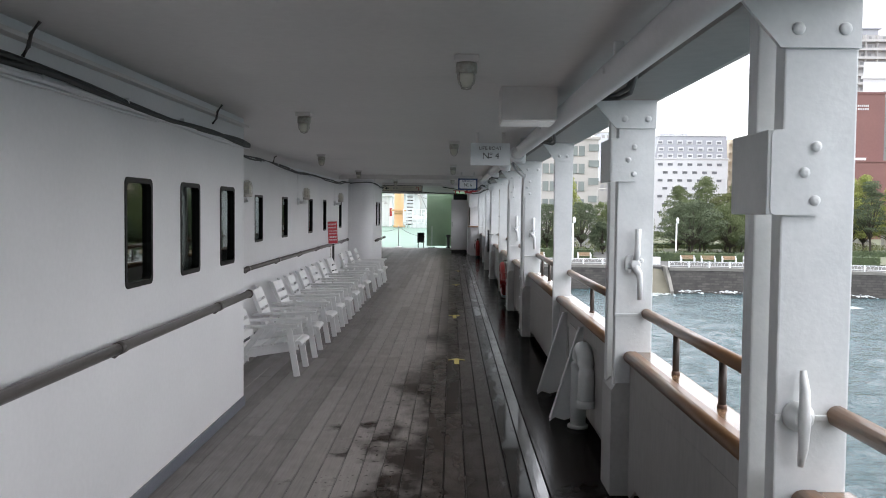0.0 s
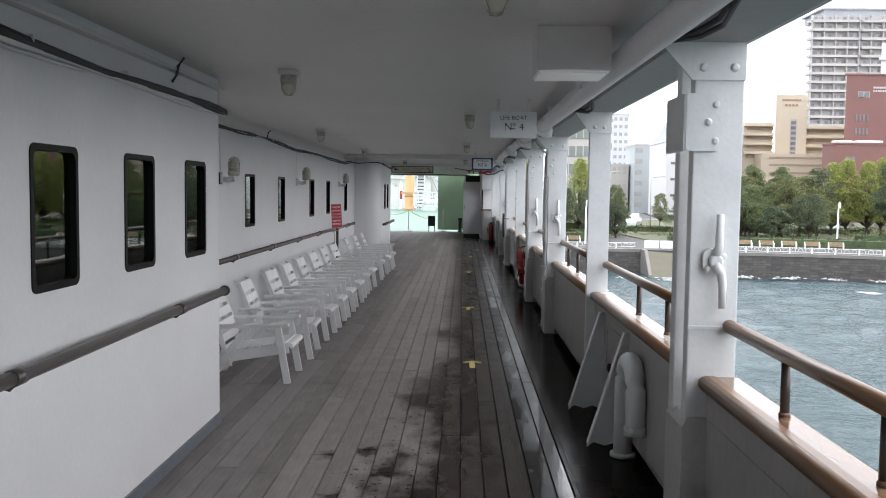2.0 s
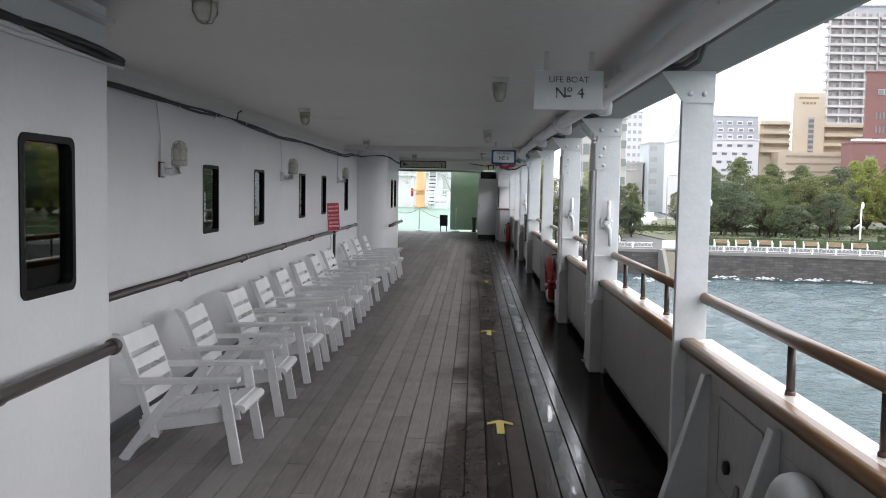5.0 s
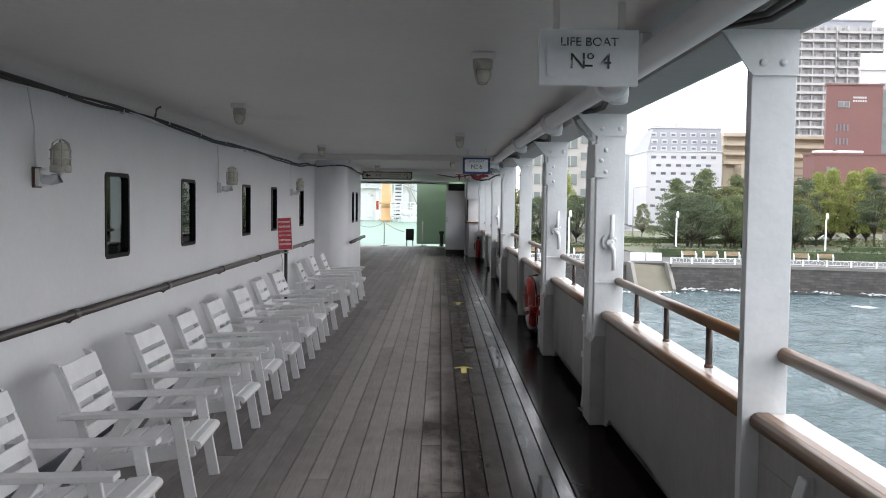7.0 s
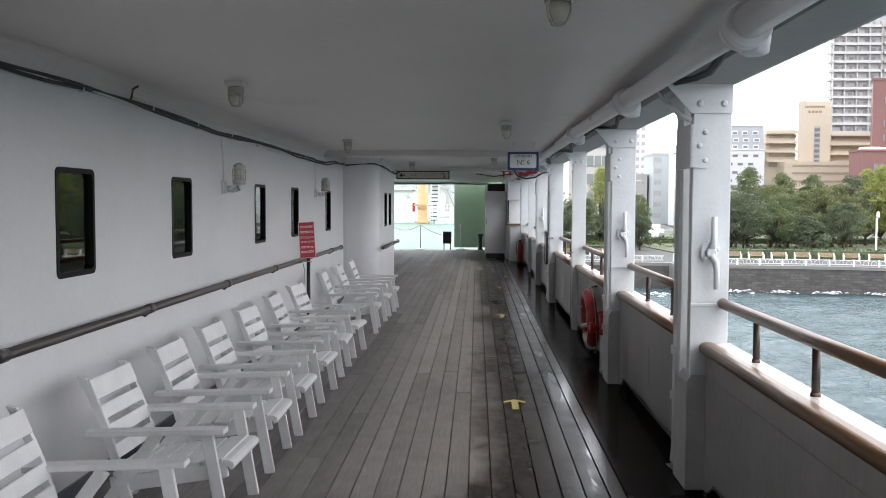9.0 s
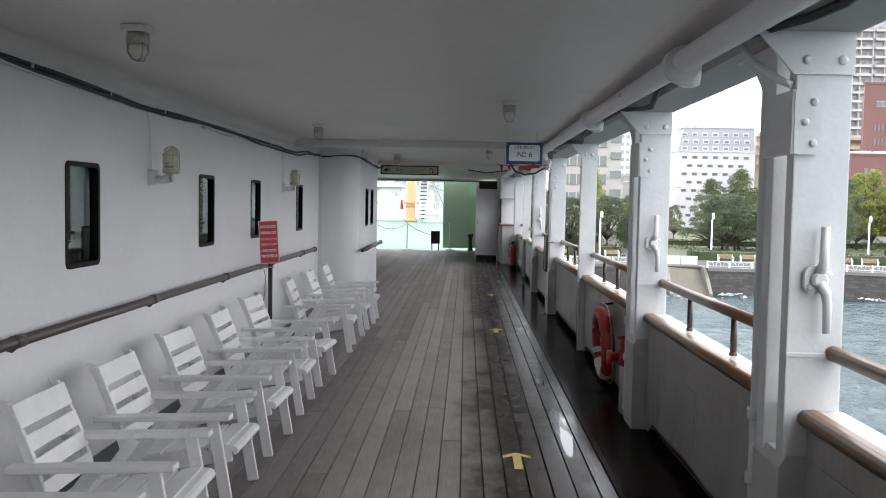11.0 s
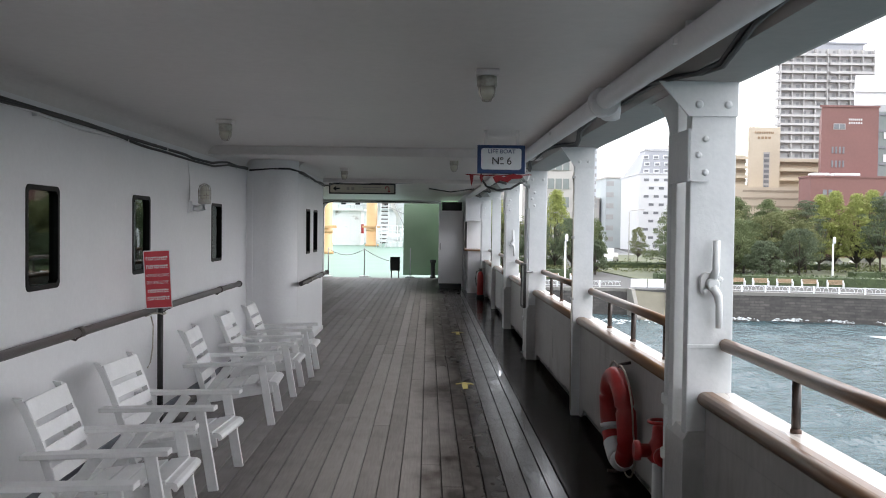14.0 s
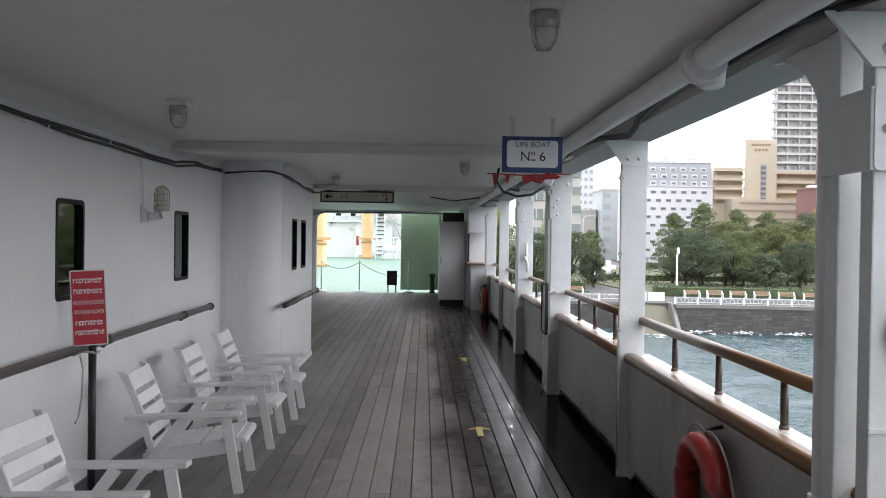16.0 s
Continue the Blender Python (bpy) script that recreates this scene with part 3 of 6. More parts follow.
BALUSTERS = {4.78: (0.64, 1.35), 7.85: (1.24, 2.0), 10.78: (0.57, 1.29, 2.05), 13.55: (0.75, 1.60), 16.73: (0.72, 1.45, 2.21), 19.70: (0.68, 1.40, 2.16)}
RUSTY = surface("rusted_iron", rgb(0.075, 0.045, 0.034), rgb(0.16, 0.095, 0.068), 30, 0.7, 0.3)
bays = list(zip(ALLP, ALLP[1:]))
random.seed(4)
for k, (a, b) in enumerate(bays):
    ya, yb = a + (0.27 if a in DOUBLE else 0.12), b - 0.002
    bw = thing("bulwark", "dirty white steel bulwark panel, darkened as in shade, with a low gap at the deck", "bulwark", group="bulwark panels")
    low = [(ya, 0.62), (ya, 0.0), (ya + 0.10, 0.0), (ya + 0.28, 0.09)]
    m = 8
    for i in range(1, m):
        low.append((ya + 0.28 + (yb - ya - 0.5) * i / m, 0.095 + 0.012 * math.sin(i * 1.7)))
    low += [(yb - 0.20, 0.085), (yb - 0.06, 0.0), (yb, 0.0), (yb, 0.62)]
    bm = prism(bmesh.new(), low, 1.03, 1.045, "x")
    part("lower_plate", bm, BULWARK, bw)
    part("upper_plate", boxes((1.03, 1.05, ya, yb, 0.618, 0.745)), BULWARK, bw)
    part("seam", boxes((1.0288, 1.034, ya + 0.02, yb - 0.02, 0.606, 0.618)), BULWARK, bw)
    # black bar added behind the gap so that the recess reads dark
    part("kerb", boxes((1.09, 1.14, ya, yb, 0, 0.3)), BLACK, bw, "black backing bar for the dark recess behind the gap")
    if k % 2:
        y = ya + (yb - ya) * 0.5
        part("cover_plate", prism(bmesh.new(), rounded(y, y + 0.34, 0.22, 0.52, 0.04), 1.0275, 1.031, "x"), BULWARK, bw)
    rail = thing("rail_cap", "white painted bulwark capping with varnished teak nosing, wet", "cap rail", group="cap rails")
    bm = tube(bmesh.new(), [(1.025, ya - 0.12, 0.762), (1.025, yb, 0.762)], 0.032, 12)
    part("nosing", bm, VARNISH, rail, "varnished teak nosing")
    part("strip", boxes((1.025, 1.062, ya - 0.0, yb, 0.780, 0.7945), bevel=0.003), VARNISH, rail, "varnished teak strip")
    part("cap", boxes((1.025, 1.158, ya - 0.0, yb, 0.745, 0.790), bevel=0.006), WETTEAK if b < 5 else WETCAP, rail)
    hr = thing("handrail", "varnished round teak handrail on brown iron posts", "handrail", group="handrails of the open side")
    part("bar", tube(bmesh.new(), [(1.115, ya - 0.10, 1.0), (1.115, yb + 0.03, 1.0)], 0.029, 14), VARNISH, hr)
    for d in BALUSTERS.get(b, (0.65, 1.40, 2.15)):
        if b - d > ya + 0.1:
            post = part("post", tube(bmesh.new(), [(1.115, b - d, 0.79), (1.115, b - d, 0.985)], 0.016, 10), IRON, hr)
            part("foot", lathe(bmesh.new(), [(0.020, 0.788), (0.020, 0.800), (0.0165, 0.806)], (1.115, b - d, 0), n=12), RUSTY, post, "rusty foot")

solid("hull_side", boxes((1.09, 1.145, -7.1, 35.1, -0.2, 0.745)), WHITE, "white painted outer side of the bulwark", "hull side", kind="structure")

# ---- pipe under the edge beam, with flanges and hangers ----
pipe = thing("overhead_pipe", "white painted fire main pipe along the deckhead", "pipe")
def pipe_z(y):
    return 2.115 + 0.02 * min(1, max(0, y / 9)) + 0.045 * min(1, max(0, (y - 9) / 5))


PX = 0.72
part("pipe", tube(bmesh.new(), [(PX, y, pipe_z(y)) for y in (-7, 0, 3, 6, 9.1)], 0.058, 16), WHITE, pipe)
part("pipe", tube(bmesh.new(), [(PX, y, pipe_z(y)) for y in (9.1, 10.5, 12, 14, 20, 29.5)], 0.052, 16), WHITE, pipe)
for y in (-1.0, 9.15, 11.55, 14.35, 18.9):
    part("flange", lathe(bmesh.new(), [(0.076, -0.045), (0.082, -0.038), (0.082, -0.004), (0.066, -0.003), (0.066, 0.003), (0.082, 0.004), (0.082, 0.038), (0.076, 0.045)], (PX, y, pipe_z(y) - 0.008), "y", 18), WHITE, pipe)
    part("valve_body", lathe(bmesh.new(), [(0.03, -0.09), (0.05, -0.08), (0.056, -0.03), (0.052, 0.03), (0.03, 0.05)], (PX + 0.045, y + 0.05, pipe_z(y) - 0.01), "z", 14), WHITE, pipe)
for y in (1.0, 3.6, 6.1, 8.4, 12.8, 16.0, 20.5, 24.5):
    z = pipe_z(y)
    part("hanger", boxes((PX - 0.02, PX + 0.02, y, y + 0.03, z + 0.04, CEILZ + 0.005), (PX - 0.066, PX + 0.066, y, y + 0.03, z - 0.012, z + 0.012), bevel=0.003), WHITE, pipe)

random.seed(11)
cab = thing("cable", "black electric cables tied along the edge beam", "cable")
for k in range(2):
    pts = []
    for i in range(140):
        y = -6 + i * 0.25
        dip = max(math.exp(-((y - q + 0.45) / 0.45) ** 2) for q in ALLP)
        pts.append((0.800 + 0.085 * dip + 0.015 * k + 0.015 * noise.noise((y * 0.9, k, 0)), y, 2.185 - 0.055 * dip - 0.012 * k + 0.026 * noise.noise((y * 1.3, 3 + k, 5))))
    part("strand", tube(bmesh.new(), pts, 0.0105, 6), CABLE, cab)

# the cable run at the top of the deckhouse wall
def wall_cable(label, path, seed, thick=(0.012, 0.010, 0.006), wave=0.028):
    c = thing("cable", label, "cable")
    for k in range(3):
        pts = []
        for i in range(len(path) - 1):
            a, b = Vector(path[i]), Vector(path[i + 1])
            steps = max(2, int((b - a).length / 0.22))
            for j in range(steps):
                p = a.lerp(b, j / steps)
                q = noise.noise_vector((p.y * 1.1, seed + k * 3.1, p.x)) * wave
                pts.append(p + Vector((abs(q.x) + 0.010 + 0.006 * (k == 1), q.y, q.z - 0.013 * k)))
        pts.append(Vector(path[-1]) + Vector((0.012, 0, -0.013 * k)))
        part("strand", tube(bmesh.new(), pts, thick[k], 6), WHITE if k == 2 else CABLE, c)
    for i in range(len(path) - 1):
        a, b = Vector(path[i]), Vector(path[i + 1])
        for j in range(int((b - a).length / 0.9)):
            p = a.lerp(b, (j + 0.5) * 0.9 / (b - a).length)
            part("clip", boxes((p.x, p.x + 0.028, p.y, p.y + 0.014, p.z - 0.032, p.z + 0.016), bevel=0.004), WHITE, c)


wall_cable("black cable bundle along the top of the near wall", [(X1, -6, 2.085), (X1, 3, 2.085), (X1, 6.99, 2.045)], 1, (0.016, 0.014, 0.010), 0.030)
for k, z in enumerate((2.035, 2.018)):
    c = thing("conduit", "white painted conduit sagging along the wall top", "conduit", group="wall conduits")
    part("tube", tube(bmesh.new(), [(X1 + 0.014, -6 + 0.2 * i, z + 0.016 * noise.noise((i * 0.24, 9 + 4 * k, 2))) for i in range(64 - 9 * k)], (0.011, 0.007)[k], 7), WHITE, c)
for y, x in ((11.25, X2), (7.95, X2), (5.9, X1), (3.3, X1)):
    c = thing("cable_hook", "bent dark hook holding the cable under the deckhead", "hook", group="cable hooks")
    part("rod", tube(bmesh.new(), [(x + 0.02, y, 2.11), (x + 0.05, y - 0.02, 2.14), (x + 0.055, y - 0.01, 2.19), (x + 0.085, y, CEILZ - (0.004 if x == X1 else 0.03))], 0.008, 6), OLDRAIL, c)
wall_cable("black cable bundle along the top of the wall behind the chairs", [(X2, 6.98, 2.14), (X2, 9.3, 2.13), (X2, 11.2, 2.13), (X2, 13.0, 2.085), (X2, 15.3, 2.09), (X2, 17.2, 2.08), (X2, 18.1, 2.06), (X2 + 0.05, 18.5, 2.10), (X2 + 0.03, 19.6, 2.13)], 7)
wall_cable("black cable crossing the rounded deckhouse front", [(X2 + 0.03, 19.65, 2.13), (-2.0, 19.66, 2.15), (-1.80, 19.75, 2.15), (X3 + 0.01, 20.2, 2.12), (X3 + 0.01, 21.3, 2.08), (X3 + 0.01, 22.38, 2.07)], 13)
ledge = solid("trim_4", boxes((X1, X1 + 0.05, -7, 6.84, 2.165, 2.185), bevel=0.004), CEIL, "thin steel ledge under the deckhead", "ledge", kind="structure")
for pts in ([(-1.70, 22.3, 2.07), (-1.75, 23.4, 2.12), (-1.72, 24.2, 2.20), (-1.45, 24.25, 2.225), (-1.1, 24.3, 2.205), (-0.8, 24.3, 2.21), (-0.3, 24.4, 2.225)], [(-3.3, 34.9, 2.10), (-2.9, 34.9, 2.19), (-2.0, 34.9, 2.17), (-1.0, 34.9, 2.20), (-0.2, 34.9, 2.16), (0.3, 34.9, 2.17)], [(-0.2, 26.0, 2.2), (0.2, 26.0, 2.14), (0.6, 25.5, 2.18)]):
    c = thing("cable", "loose black cable slung under the deckhead", "cable")
    part("strand", tube(bmesh.new(), pts, 0.012, 6), CABLE, c)


# ---- handrails on the deckhouse wall ----
def wall_rail(x, y0, y1, z, step):
    h = thing("wall_handrail", "old brown wooden handrail on the deckhouse wall", "handrail", group="wall handrails")
    part("bar", tube(bmesh.new(), [(x + 0.075, y0, z), (x + 0.075, y1, z)], 0.026, 12), OLDRAIL, h)
    part("end_cap", lathe(bmesh.new(), [(0.032, -0.02), (0.034, 0.0), (0.030, 0.025), (0.015, 0.032)], (x + 0.075, y1, z), "y", 14), OLDRAIL, h)
    y = y1 - 0.5 * step
    while y > y0:
        b = part("bracket", tube(bmesh.new(), [(x + 0.075, y - 0.04, z), (x + 0.075, y + 0.04, z)], 0.031, 12), OLDRAIL, h)
        part("arm", tube(bmesh.new(), [(x, y, z - 0.03), (x + 0.05, y, z - 0.045), (x + 0.075, y, z - 0.02)], 0.008, 6), OLDRAIL, b)
        y -= step


wall_rail(X1, -6, 6.72, 0.892, 1.75)
wall_rail(X2, 7.3, 19.05, 0.872, 1.7)
wall_rail(X3, 19.75, 22.32, 0.83, 1.2)


# ---- lamps ----
def ceiling_lamp():
    l = thing("ceiling_lamp", "unlit caged deckhead lamp with frosted glass", "lamp", group="deckhead lamps")
    part("mount", boxes((-0.055, 0.055, -0.055, 0.055, -0.03, 0.0), bevel=0.006), CEIL, l)
    part("body", lathe(bmesh.new(), [(0.045, -0.03), (0.048, -0.035), (0.048, -0.075), (0.042, -0.08)], n=16), BRONZE, l)
    part("glass", lathe(bmesh.new(), [(0.040, -0.078), (0.041, -0.10), (0.036, -0.122), (0.022, -0.136), (0.006, -0.140)], n=16), LAMPGLASS, l)
    for k in range(4):
        a = radians(45 + 90 * k)
        cage = bmesh.new()
        tube(cage, [(0.046 * math.cos(a), 0.046 * math.sin(a), -0.07), (0.047 * math.cos(a), 0.047 * math.sin(a), -0.11), (0.028 * math.cos(a), 0.028 * math.sin(a), -0.142), (0, 0, -0.148)], 0.003, 5)
        part("cage_bar", cage, BRONZE, l)
    return l


first = ceiling_lamp()
spots = [(0.11, 3.98), (0.07, 8.95), (0.07, 13.85), (0.07, 19.2), (-1.02, 6.38), (-1.62, 11.30), (-1.64, 15.98), (-1.30, 21.2), (0.1, -1.0)]
first.matrix_basis = pose(*spots[0], CEILZ)
for x, y in spots[1:]:
    copy_thing(first, pose(x, y, CEILZ))


def wall_lamp(backing, note):
    l = thing("wall_lamp", "white caged bulkhead lamp on the deckhouse wall", "lamp", group="bulkhead lamps")
    part("plate", boxes((0.014, 0.040, -0.04, 0.04, -0.105, -0.01), bevel=0.006), WHITE, l)
    part("backing", boxes((0, 0.015, -0.045, 0.045, -0.112, -0.002), bevel=0.003), backing, l, note)
    part("arm", tube(bmesh.new(), [(0.03, 0, -0.065), (0.08, 0, -0.072), (0.12, 0, -0.06), (0.135, 0, -0.015)], [0.026, 0.028, 0.034, 0.044], 10), WHITE, l)
    part("base", lathe(bmesh.new(), [(0.05, -0.03), (0.055, -0.02), (0.055, 0.0), (0.05, 0.01)], (0.135, 0, 0), n=16), PALEIRON, l)
    part("glass", lathe(bmesh.new(), [(0.042, 0.008), (0.044, 0.075), (0.036, 0.110), (0.018, 0.126), (0.004, 0.13)], (0.135, 0, 0), n=16), LAMPGLASS, l)
    for k in range(6):
        a = radians(60 * k)
        cage = bmesh.new()
        tube(cage, [(0.135 + 0.052 * math.cos(a), 0.052 * math.sin(a), 0.0), (0.135 + 0.053 * math.cos(a), 0.053 * math.sin(a), 0.088), (0.135 + 0.044 * math.cos(a), 0.044 * math.sin(a), 0.122), (0.135 + 0.02 * math.cos(a), 0.02 * math.sin(a), 0.140), (0.135, 0, 0.145)], 0.004, 5)
        part("cage_bar", cage, PALEIRON, l)
    for z, r in ((0.042, 0.054), (0.088, 0.054)):
        cage = bmesh.new()
        tube(cage, [(0.135 + r * math.cos(radians(30 * i)), r * math.sin(radians(30 * i)), z) for i in range(12)], 0.004, 5, closed=True)
        part("cage_ring", cage, PALEIRON, l)
    return l


first = wall_lamp(RUSTY, "rust-stained backing block")
first.matrix_basis = pose(X2, 9.41, 1.695)
first = wall_lamp(WHITE, "white painted backing block")
first.matrix_basis = pose(X2, 13.25, 1.705)
copy_thing(first, pose(X2, 17.36, 1.705))
for y in (9.41, 13.25, 17.36):
    c = thing("conduit", "thin white cable conduit above the wall lamp", "conduit", group="lamp conduits")
    part("wire", tube(bmesh.new(), [(X2 + 0.012, y - 0.02, 1.69), (X2 + 0.012, y - 0.03, 1.9), (X2 + 0.012, y - 0.10, 2.10)], 0.0032, 6), WHITE, c)

LIT = surface("lit_lamp_cover", rgb(0.7), rgb(0.8), 8, 0.4, 0.0)
LIT.node_tree.nodes["Principled BSDF"].inputs["Emission Color"].default_value = rgb(1.0, 1.0, 0.98)
LIT.node_tree.nodes["Principled BSDF"].inputs["Emission Strength"].default_value = 0.035
fix = thing("deckhead_light_box", "white painted box lamp with pale cover under the deckhead", "lamp")
part("housing", boxes((0.32, 0.63, 4.92, 5.22, 2.055, CEILZ), bevel=0.004), CEIL, fix)
part("cover", boxes((0.330, 0.620, 4.930, 5.205, 2.044, 2.056), bevel=0.003), LIT, fix, "pale lit lamp cover")


# ---- deck chairs ----
def deck_chair():
    """Low slatted lounge chair; it looks along +x, its near front leg stands at the origin."""
    c = thing("deck_chair", "white painted slatted wooden deck chair against the wall", "chair", group="chairs along the wall")
    W = 0.50
    for y in (0.0, W):
        part("front_leg", beam(bmesh.new(), (0.02, y, 0.0), (-0.06, y, 0.455), 0.022, 0.058, (1, 0, 0.15)), CHAIR, c)
        part("armrest", beam(bmesh.new(), (-0.63, y, 0.447), (0.03, y, 0.470), 0.075, 0.026), CHAIR, c)
        part("rear_leg", beam(bmesh.new(), (-0.63, y + (0.024 if y == 0 else -0.024), 0.0), (-0.30, y + (0.024 if y == 0 else -0.024), 0.445), 0.022, 0.055, (1, 0, -0.8)), CHAIR, c)
        part("seat_rail", beam(bmesh.new(), (0.02, y + (0.05 if y == 0 else -0.05), 0.275), (-0.54, y + (0.05 if y == 0 else -0.05), 0.185), 0.022, 0.075), CHAIR, c)
        # the curved stile of the back
        bm = bmesh.new()
        yy = y + (0.028 if y == 0 else -0.028)
        line = [(-0.45, 0.13), (-0.512, 0.33), (-0.562, 0.49), (-0.617, 0.62), (-0.662, 0.70)]
        out = [(x + 0.020, z) for x, z in line] + [(x - 0.022, z + 0.008) for x, z in line[::-1]]
        prism(bm, out, yy - 0.012, yy + 0.012, "y")
        part("back_stile", bm, CHAIR, c)
    for k in range(5):
        z0, z1 = 0.228 + k * 0.092, 0.228 + k * 0.092 + 0.066
        if k == 4:
            z1 += 0.03
        def back_x(z):
            return -0.462 - 0.27 * (z - 0.13) - 0.16 * max(0, z - 0.4) ** 1.2
        part("back_slat", beam(bmesh.new(), (back_x(z0) + 0.02, W / 2, z0), (back_x(z1) + 0.02, W / 2, z1), W - 0.035, 0.014, (1, 0, 0.3)), CHAIR, c)
    for k in range(5):
        x = 0.002 - k * 0.108
        z = 0.318 + x * 0.15
        part("seat_slat", beam(bmesh.new(), (x - 0.095, W / 2, z - 0.014), (x, W / 2, z), W - 0.06, 0.020), CHAIR, c)
    lip = [(0.005, 0.322), (0.035, 0.321), (0.052, 0.312), (0.058, 0.296), (0.052, 0.280), (0.040, 0.276), (0.030, 0.292), (0.005, 0.300)]
    part("front_edge", prism(bmesh.new(), lip, 0.028, W - 0.028, "y"), CHAIR, c)
    part("crossbar", beam(bmesh.new(), (-0.59, 0.02, 0.06), (-0.59, W - 0.02, 0.06), 0.022, 0.045), CHAIR, c)
    return c


random.seed(3)
seats = [8.05, 9.07, 10.08, 10.95, 11.75, 12.69, 13.70, 14.66, 16.30, 17.38, 18.38]
turns = [0, 2, -1, 1, 0, -2, 1, -4, 3, 0, 1]
first = deck_chair()
for k, (y, a) in enumerate(zip(seats, turns)):
    m = pose(-1.37 - 0.05 * (k == 7) + random.uniform(-0.015, 0.015), y, 0, 0, 0, a)
    if k == 0:
        first.matrix_basis = m
    else:
        copy_thing(first, m)

# ---- signs ----
def hanging_board(y, x0, x1, z0, z1, rim, label):
    b = thing("lifeboat_sign", label, "sign", (0, y, 0))
    part("board", boxes((x0, x1, 0, 0.03, z0, z1), bevel=0.004), rim, b)
    part("panel", prism(bmesh.new(), rounded(x0 + 0.028, x1 - 0.028, z0 + 0.03, z1 - 0.025, 0.02), -0.004, 0.004, "y"), SIGNWHITE, b)
    for x in (x0 + 0.06, x1 - 0.06):
        part("hanger", boxes((x - 0.012, x + 0.012, 0.005, 0.02, z1 - 0.002, CEILZ)), CEIL, b)
    return b


b4 = hanging_board(7.85, 0.215, 0.565, 1.948, 2.145, SIGNWHITE, "weathered white lifeboat number board under the deckhead")
lettering("lettering", "LIFE BOAT", 0.042, (0.39, -0.006, 2.098), b4, FADED, squeeze=1.05)
lettering("lettering", "Nº 4", 0.078, (0.395, -0.006, 2.030), b4, FADED, squeeze=1.0)
b6 = hanging_board(16.40, 0.168, 0.530, 1.912, 2.128, SIGNBLUE, "blue-bordered white lifeboat number board under the deckhead")
lettering("lettering", "LIFE BOAT", 0.043, (0.352, -0.006, 2.078), b6, SIGNBLUE, squeeze=1.05)
lettering("lettering", "Nº 6", 0.080, (0.352, -0.006, 2.005), b6, INK, squeeze=1.0)
for b_, x_, z_ in ((b4, 0.386, 2.005), (b6, 0.352, 1.975)):
    part("underline", boxes((x_ - 0.013, x_ + 0.017, -0.0062, -0.0045, z_ + 0.008, z_ + 0.015)), INK, b_)
RIBBON = surface("dark_red_cloth", rgb(0.22, 0.015, 0.02), rgb(0.34, 0.03, 0.035), 20, 0.8, 0.2)
rag = thing("ribbon", "torn red ribbons hanging below the lifeboat board", "ribbon")
for x, d, w in ((0.11, 0.085, 0.03), (0.185, 0.06, 0.03)):
    part("tail", prism(bmesh.new(), [(x, 1.90), (x + w, 1.90), (x + w * 0.8, 1.90 - d * 0.6), (x + w * 0.5, 1.90 - d), (x + w * 0.3, 1.90 - d * 0.7)], 16.39, 16.395, "y"), RIBBON, rag)
part("knot", prism(bmesh.new(), [(0.285, 1.885), (0.33, 1.90), (0.37, 1.885), (0.44, 1.912), (0.52, 1.89), (0.50, 1.875), (0.43, 1.872), (0.40, 1.845), (0.345, 1.86), (0.31, 1.84)], 16.385, 16.40, "y"), RIBBON, rag)
part("string", tube(bmesh.new(), [(0.08, 16.395, 1.903), (0.30, 16.395, 1.895), (0.58, 16.395, 1.905)], 0.004, 5), RIBBON, rag)
loop = thing("cable", "black cable loop drooping beside the lifeboat board", "cable")
part("strand", tube(bmesh.new(), [(0.36, 18.9, 2.14), (0.34, 18.9, 2.02), (0.40, 18.9, 1.93), (0.52, 18.9, 1.89), (0.66, 18.95, 1.91), (0.76, 19.0, 1.97), (0.84, 19.1, 1.99)], 0.012, 7), CABLE, loop)
part("strand", tube(bmesh.new(), [(0.84, 19.1, 1.99), (0.88, 19.2, 2.06), (0.86, 19.2, 2.12), (0.80, 19.2, 2.12)], 0.012, 7), WHITE, loop)

ex = thing("direction_sign", "long cream direction sign with arrows in a dark frame", "sign", (0, 24.5, 0))
part("frame", ring_plate(bmesh.new(), rounded(-1.87, -0.76, 2.03, 2.205, 0.01), rounded(-1.85, -0.78, 2.05, 2.185, 0.01), -0.02, 0.02, "y"), INK, ex)
part("panel", boxes((-1.86, -0.77, -0.008, 0.008, 2.04, 2.195)), CREAM, ex)
part("arrow", prism(bmesh.new(), [(-1.81, 2.118), (-1.75, 2.16), (-1.75, 2.13), (-1.69, 2.13), (-1.69, 2.105), (-1.75, 2.105), (-1.75, 2.075)], -0.012, -0.007, "y"), INK, ex)
for k, (x, w, h) in enumerate(((-1.58, 0.05, 0.05), (-1.50, 0.05, 0.05), (-1.30, 0.30, 0.012), (-1.30, 0.22, 0.012))):
    z = 2.12 if k < 2 else (2.14 if k == 2 else 2.10)
    part("bar", boxes((x, x + w, -0.012, -0.007, z - h / 2, z + h / 2)), BRONZE, ex)
arch = [(-0.90 + 0.032 * math.cos(radians(a)), -0.012, 2.125 + 0.032 * math.sin(radians(a))) for a in range(200, -21, -20)]
part("arrow", tube(bmesh.new(), arch + [(-0.868, -0.012, 2.085)], 0.009, 6), REDP, ex, "red turning arrow")
part("arrow_head", prism(bmesh.new(), [(-0.895, 2.09), (-0.84, 2.09), (-0.868, 2.06)], -0.014, -0.007, "y"), REDP, ex)
for x in (-1.8, -0.85):
    part("hanger", boxes((x - 0.01, x + 0.01, -0.005, 0.005, 2.2, CEILZ + 0.01)), BRONZE, ex)

